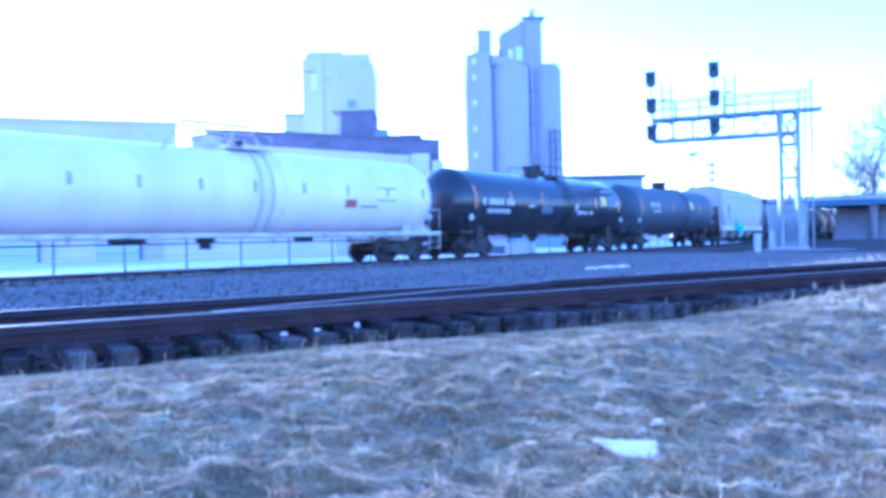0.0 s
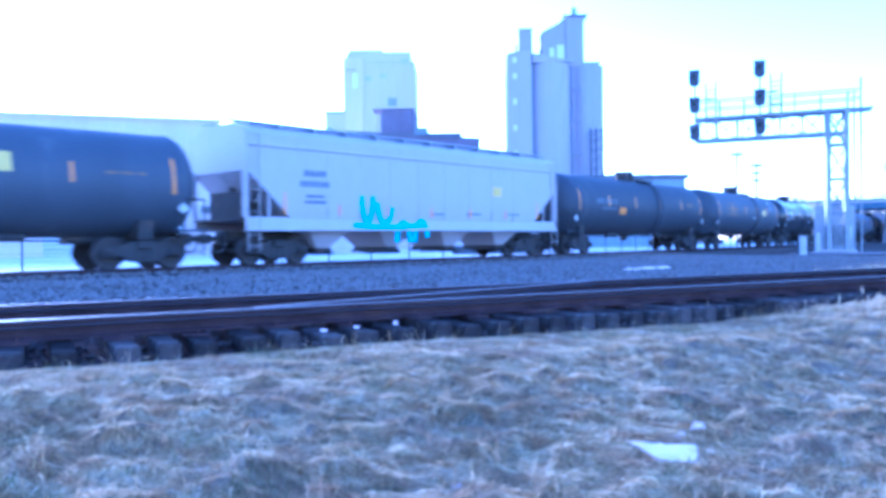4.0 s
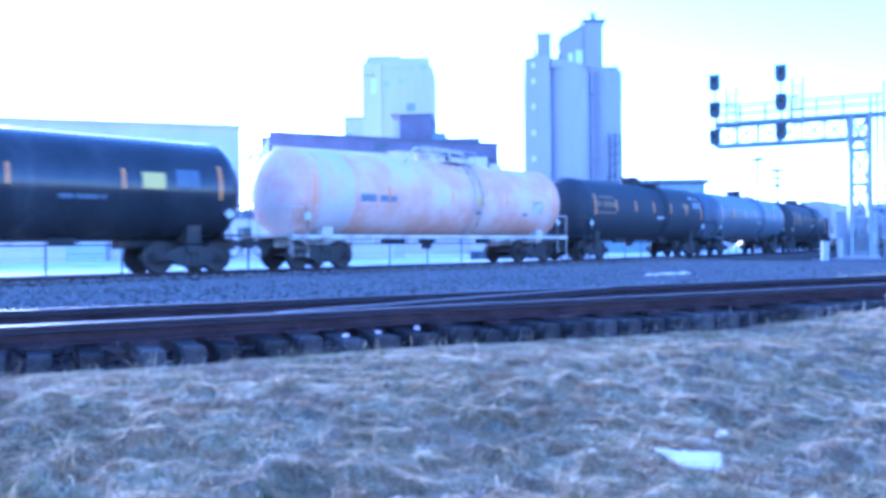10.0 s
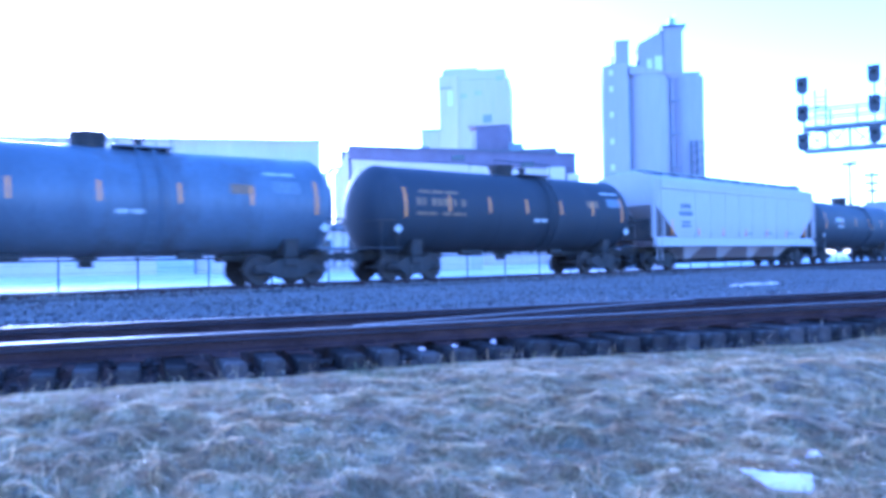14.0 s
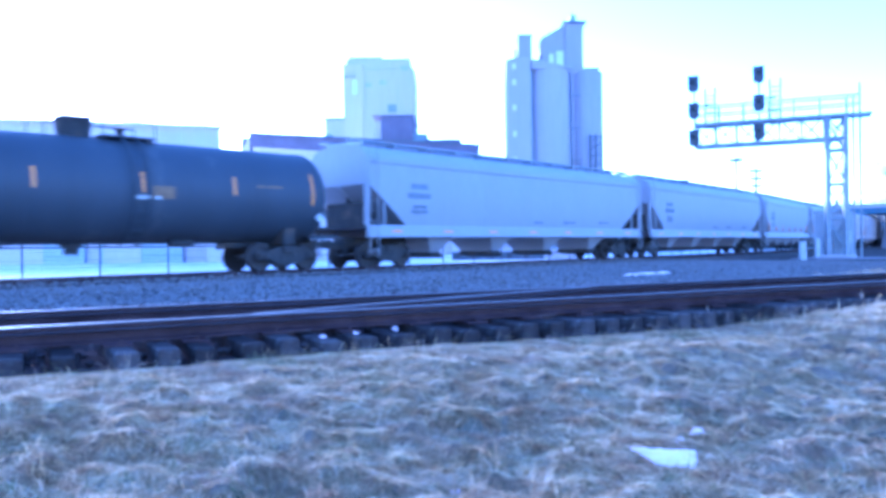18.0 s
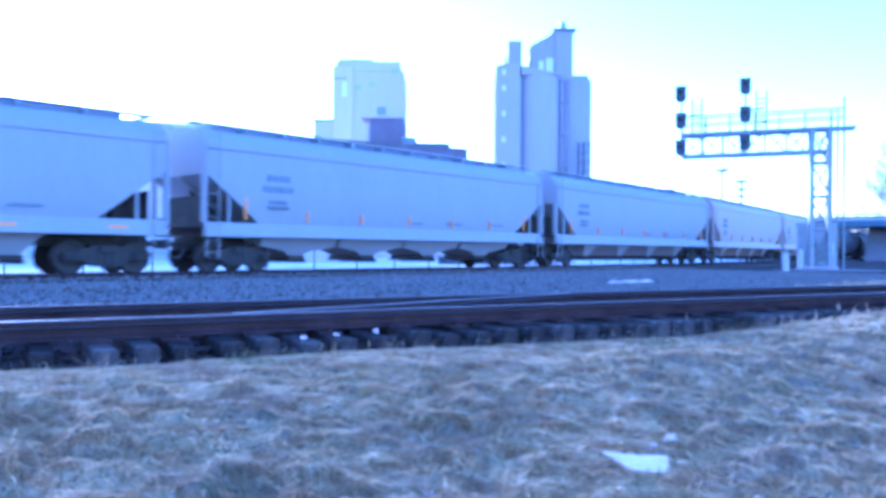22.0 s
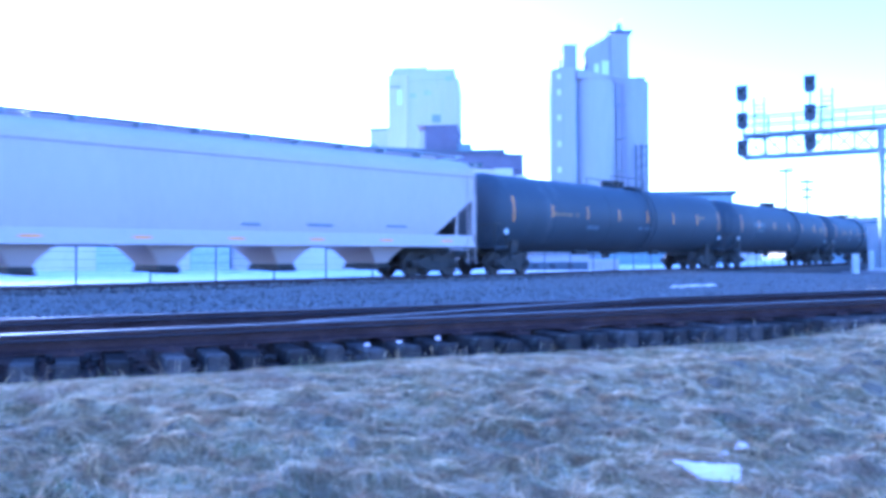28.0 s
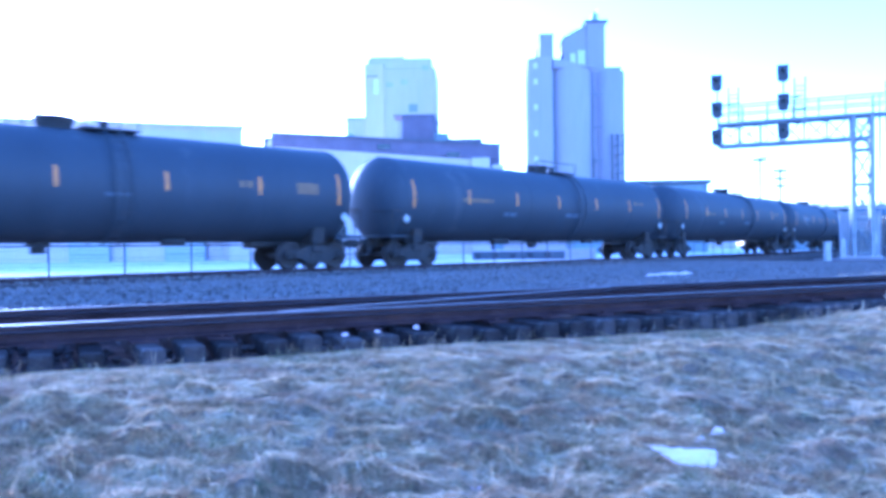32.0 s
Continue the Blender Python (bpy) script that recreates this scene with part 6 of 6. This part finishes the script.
def blade_field(name, count, seed, region, length, width, material, label, rise=0.2, upright=0.05, swirl=0.5, clump=0):
    """Strips of dry grass that lie over the ground in combed swirls, a few of them standing up."""
    rng = np.random.default_rng(seed)
    x, y = region(rng, count)
    if clump:
        x, y = np.repeat(x, clump), np.repeat(y, clump)
        ox, oy = rng.normal(0, 0.055, len(x)), rng.normal(0, 0.04, len(x))
        x, y = x + ox, y + oy
    n = len(x)
    comb = np.array([noise.noise((a * swirl, b * swirl * 1.3, 7)) for a, b in zip(x, y)])
    lean = comb * 3.2 + rng.normal(0, 0.75, n) + np.where(rng.uniform(0, 1, n) < 0.4, math.pi, 0.0)
    if clump:
        lean = np.arctan2(oy, ox) + rng.normal(0, 0.5, n)
    tall = length * rng.uniform(0.5, 1.4, n)
    stand = rng.uniform(0, 1, n) < upright
    up = np.where(stand, rng.uniform(0.5, 0.95, n), rise * rng.uniform(0.1, 1.3, n))
    out = np.sqrt(np.maximum(0.05, 1 - up ** 2))
    bend = rng.normal(0, 0.5, n)
    dx, dy = np.cos(lean), np.sin(lean)
    ex, ey = np.cos(lean + bend), np.sin(lean + bend)
    mx, my = x + dx * out * tall * 0.5, y + dy * out * tall * 0.5
    tx, ty = mx + ex * out * tall * 0.5, my + ey * out * tall * 0.5
    z, mz, tz = lie(x, y) - 0.008, lie(mx, my), lie(tx, ty)
    mz = np.maximum(mz, np.where(stand, z, mz)) + up * tall * 0.55
    tz = tz + up * tall * np.where(stand, 0.9, rng.uniform(0.1, 0.9, n)) + 0.004
    face = rng.uniform(-1.0, 1.0, n)
    wx, wy, wz = -dy * width * np.cos(face), dx * width * np.cos(face), width * np.sin(face)
    v = np.empty((n, 5, 3))
    v[:, 0] = np.stack([x - wx, y - wy, z - wz], 1)
    v[:, 1] = np.stack([x + wx, y + wy, z + wz], 1)
    v[:, 2] = np.stack([mx - wx * 0.8, my - wy * 0.8, mz - wz * 0.8], 1)
    v[:, 3] = np.stack([mx + wx * 0.8, my + wy * 0.8, mz + wz * 0.8], 1)
    v[:, 4] = np.stack([tx, ty, tz], 1)
    me = bpy.data.meshes.new(name)
    base = (np.arange(n) * 5)[:, None]
    loops = np.concatenate([base + np.array([0, 1, 3, 2]), base + np.array([2, 3, 4])], 1).ravel()
    me.vertices.add(n * 5)
    me.vertices.foreach_set("co", v.ravel())
    me.loops.add(n * 7)
    me.loops.foreach_set("vertex_index", loops.astype(np.int32))
    me.polygons.add(n * 2)
    start = (np.arange(n) * 7)[:, None] + np.array([0, 4])
    me.polygons.foreach_set("loop_start", start.ravel().astype(np.int32))
    me.update(calc_edges=True)
    me.materials.append(material)
    return tagged(new(name, me), label, "grass", kind="stuff")


def fan(rmin, rmax, lo, hi, edge=-1.27):
    """Points thinning with distance, on the camera's side of the siding."""
    def pick(rng, count):
        a = np.radians(rng.uniform(lo, hi, count))
        r = rmin * (rmax / rmin) ** rng.uniform(0, 1, count)
        x, y = r * np.sin(a), r * np.cos(a)
        d = (x - NEAR_ON.x) * NEAR_N.x + (y - NEAR_ON.y) * NEAR_N.y
        keep = d < edge + 0.06 * np.sin(x * 2.3) + 0.05 * np.sin(x * 5.7 + y + 1) + rng.normal(0, 0.10, count)
        keep &= (np.abs(x - 0.945) > 0.14) | (np.abs(y - 3.68) > 0.12)
        return x[keep], y[keep]
    return pick


blade_field("dry_grass", 480000, 1, fan(2.3, 10.5, -46, 40), 0.12, 0.0018, STRAW, "matted dry straw-coloured winter grass", 0.16, 0.008)
blade_field("dry_grass", 70000, 2, fan(8, 70, -20, 40), 0.15, 0.006, STRAW, "dry straw-coloured grass along the siding", 0.3, 0.06)
blade_field("green_grass", 30000, 3, fan(2.4, 12, -46, 40), 0.08, 0.002, GREENISH, "dull green grass under the straw", 0.3, 0.04)
blade_field("dry_grass", 90000, 6, fan(0.5, 16, -180, 180), 0.12, 0.003, STRAW, "dry straw-coloured grass on the open bank", 0.08, 0.002)
# Stalks strewn as bright specks: glints of the sun put into the colour.
blade_field("dry_grass", 13000, 9, fan(2.3, 10.0, -46, 40), 0.08, 0.0022, PALE_STRAW, "glossy grass stalks coloured pale as sun glints", 0.2, 0.02)
blade_field("grass_tussocks", 420, 7, fan(2.4, 9.5, -46, 40), 0.08, 0.0015, TUSSOCK, "low brown tussocks of dead grass", 0.35, 0.05, clump=110)
blade_field("grass_tussocks", 160, 8, fan(2.4, 9.5, -46, 40), 0.08, 0.0015, GREENISH, "low tufts of dull green grass", 0.38, 0.06, clump=90)


def between(lo, hi, a, b):
    def pick(rng, count):
        s = rng.uniform(lo, hi, count)
        o = rng.uniform(a, b, count)
        return NEAR_ON.x + NEAR_T.x * s + NEAR_N.x * o, NEAR_ON.y + NEAR_T.y * s + NEAR_N.y * o
    return pick


blade_field("trackside_weeds", 2600, 4, between(0.5, 13, 1.1, 3.4), 0.16, 0.003, WEED, "thin dead weeds growing beside the rails", 0.5, 0.7)
blade_field("trackside_weeds", 2600, 10, between(3.0, 14.0, 1.2, 4.6), 0.13, 0.004, PALE_STRAW, "pale dead grass in the gravel", 0.35, 0.3)
blade_field("trackside_weeds", 260, 5, between(-4.0, 9, -1.7, -0.95), 0.15, 0.0018, WEED, "thin dead weeds at the tie ends", 0.5, 0.7)
blade_field("grass_tussocks", 70, 12, between(-6.0, 3.0, -1.42, -1.05), 0.11, 0.0018, TUSSOCK, "tufts of dead grass between the tie ends", 0.6, 0.3, clump=60)


def verge(rng, count):
    """Dry grass that takes over the gravel beyond the siding, farther along the line."""
    along = rng.uniform(5, 46, count)
    off = 1.4 + rng.uniform(0, 1, count) * np.minimum(9, 0.4 + (along - 5) * 0.42)
    return NEAR_ON.x + NEAR_T.x * along + NEAR_N.x * off, NEAR_ON.y + NEAR_T.y * along + NEAR_N.y * off


blade_field("verge_grass", 42000, 11, verge, 0.18, 0.007, STRAW, "thin dry grass growing over the gravel verge", 0.3, 0.12)


def weed_stalk(x, y, h, lean, seed):
    rnd = random.Random(seed)
    z = ground_z(x, y)
    t = thing("weed_stalk", "tall dead weed stalk with a pale seed head", "weed", "dead weed stalks", at=pose(x, y, z))
    s = Shape().tube((0, 0, -0.03), (lean * 0.4, 0, h * 0.6), 0.004, 0.003, 5).tube((lean * 0.4, 0, h * 0.6), (lean, 0.02, h), 0.003, 0.002, 5)
    part("stem", s, WEED, t)
    hd = Shape()
    n, prof = 7, []
    for k in range(9):
        u = k / 8
        prof.append((h - 0.10 + 0.15 * u, 0.003 + 0.009 * math.sin(math.pi * u) * rnd.uniform(0.45, 1.3)))
    hd.lathe(prof, n, "z", (lean, 0.02, 0))
    hd.v = [(x + rnd.gauss(0, 0.006), y + rnd.gauss(0, 0.006), z + rnd.gauss(0, 0.008)) for x, y, z in hd.v]
    part("seed_head", hd, WEED, t)


for k, (s, o, h, lean) in enumerate(((2.1, -1.2, 0.42, -0.16), (1.95, -1.15, 0.33, 0.05), (2.75, -1.1, 0.3, 0.1), (2.9, -1.0, 0.36, 0.02), (6.6, -1.25, 0.3, -0.05), (4.2, -1.2, 0.4, -0.06),
                                     (4.5, 1.2, 0.45, 0.05), (3.4, 1.6, 0.5, -0.1), (5.4, 1.4, 0.42, 0.08), (6.1, 1.3, 0.5, -0.02), (7.4, -1.2, 0.3, 0.07))):
    p = NEAR_ON + NEAR_T * s + NEAR_N * o
    weed_stalk(p.x, p.y, h * 0.55, lean, k)


# ---- snow remnants ----
def snow_sheet(x, y, corners, thick):
    """A thin remnant of snow with straight, crumbly sides, lying in a hollow."""
    rnd = random.Random(5)
    edge = []
    for (ax, ay), (bx, by) in zip(corners, corners[1:] + corners[:1]):
        edge += [(ax + (bx - ax) * k / 7 + rnd.gauss(0, 0.0035), ay + (by - ay) * k / 7 + rnd.gauss(0, 0.006)) for k in range(7)]
    n, v, f = len(edge), [], []
    for u, lift in ((0.02, 1.0), (0.35, 1.0), (0.7, 0.95), (0.93, 0.8), (1.0, -1.0)):
        for dx, dy in edge:
            px, py = x + dx * u, y + dy * u
            v.append((px, py, ground_z(px, py) + thick * lift + 0.002 * noise.noise((px * 60, py * 60, 2))))
    f.append(tuple(range(n)))
    for j in range(4):
        for i in range(n):
            e = (i + 1) % n
            f.append((j * n + i, (j + 1) * n + i, (j + 1) * n + e, j * n + e))
    thing("snow_patch", "flat patch of old snow lying in a hollow of the grass", "snow", "snow remnants", data=Shape().add(v, f).mesh("snow_patch", SNOW))


def snow_patch(x, y, rx, ry, seed, thick=0.035, label="small patch of old snow lying in the grass", rest=None):
    rnd = random.Random(seed)
    s = Shape()
    n, rings = 34, 5
    ph = [rnd.uniform(0, 6.28) for _ in range(4)]
    rough = [rnd.uniform(0.72, 1.25) for _ in range(n)]
    low = (lambda a, b: ground_z(a, b)) if rest is None else (lambda a, b: rest)
    v = [(x, y, low(x, y) + thick * 1.6)]
    f = []
    for j in range(1, rings + 1):
        u = j / rings
        for i in range(n):
            a = 2 * math.pi * i / n
            w = rough[i] + 0.12 * math.sin(2 * a + ph[0]) + 0.2 * math.sin(3 * a + ph[1]) + 0.16 * math.sin(7 * a + ph[2]) + 0.13 * math.sin(10 * a + ph[3])
            px, py = x + rx * u * w * math.cos(a), y + ry * u * w * math.sin(a)
            v.append((px, py, low(px, py) + thick * 1.6 * (1 - u ** 2.5) - (0.03 if j == rings else 0) + 0.008 * noise.noise((px * 14, py * 14, 2))))
    for i in range(n):
        f.append((0, 1 + i, 1 + (i + 1) % n))
        for j in range(rings - 1):
            a, b = 1 + j * n + i, 1 + j * n + (i + 1) % n
            f.append((a, a + n, b + n, b))
    s.add(v, f)
    thing("snow_patch", label, "snow", "snow remnants", data=s.mesh("snow_patch", SNOW))


snow_sheet(0.945, 3.68, [(-0.165, 0.095), (-0.06, 0.075), (0.08, 0.09), (0.165, 0.105), (0.14, 0.0), (0.105, -0.095), (-0.075, -0.115)], 0.016)
snow_sheet(1.18, 4.05, [(-0.05, -0.07), (0.01, 0.09), (0.055, 0.06), (0.03, -0.05)], 0.014)
snow_patch(1.075, 3.93, 0.014, 0.022, 3, 0.008)
snow_patch(1.04, 3.88, 0.010, 0.016, 6, 0.008)
snow_patch(-0.03, 3.21, 0.022, 0.02, 4, 0.015)
for k, (x, y) in enumerate(((-1.27, 5.48), (-0.96, 5.51), (-0.75, 5.68), (-0.5, 6.06), (-0.26, 6.13))):
    snow_patch(x, y, 0.02, 0.022, 40 + k, 0.005, "crumb of old snow on the tie ends", NEAR_RAIL - 0.15)
for k, (s, o, a, b) in enumerate(((12.5, 10.9, 0.36, 0.12), (11.6, 10.6, 0.16, 0.08), (13.3, 11.1, 0.22, 0.1))):
    p = NEAR_ON + NEAR_T * s + NEAR_N * o
    snow_patch(p.x, p.y, a, b, 20 + k, 0.06, "thin patch of old snow on the gravel")


# ---- what moves ----
def motions():
    times = [float(t) for t in range(33)]
    for car, g, L in zip(CARS, GAPS, LEN):
        walk(car, [(t, on_track(g + L / 2 - travel(t), L)) for t in times])
    for car, ws, a in WHEELSETS:
        i = CARS.index(car)
        s0 = GAPS[i] + LEN[i] / 2
        seen = [k / 30 for k in range(961) if -34 < s0 - travel(k / 30) < 48]
        if not seen:
            continue
        keys = sorted({0.0, 32.0, *seen})
        at = lambda t: pose(a, 0, 0.457, 0, math.degrees(-(travel(min(max(t, seen[0]), seen[-1])) - travel(seen[0])) / 0.457), 0)
        walk(ws, [(t, at(t)) for t in keys])


motions()
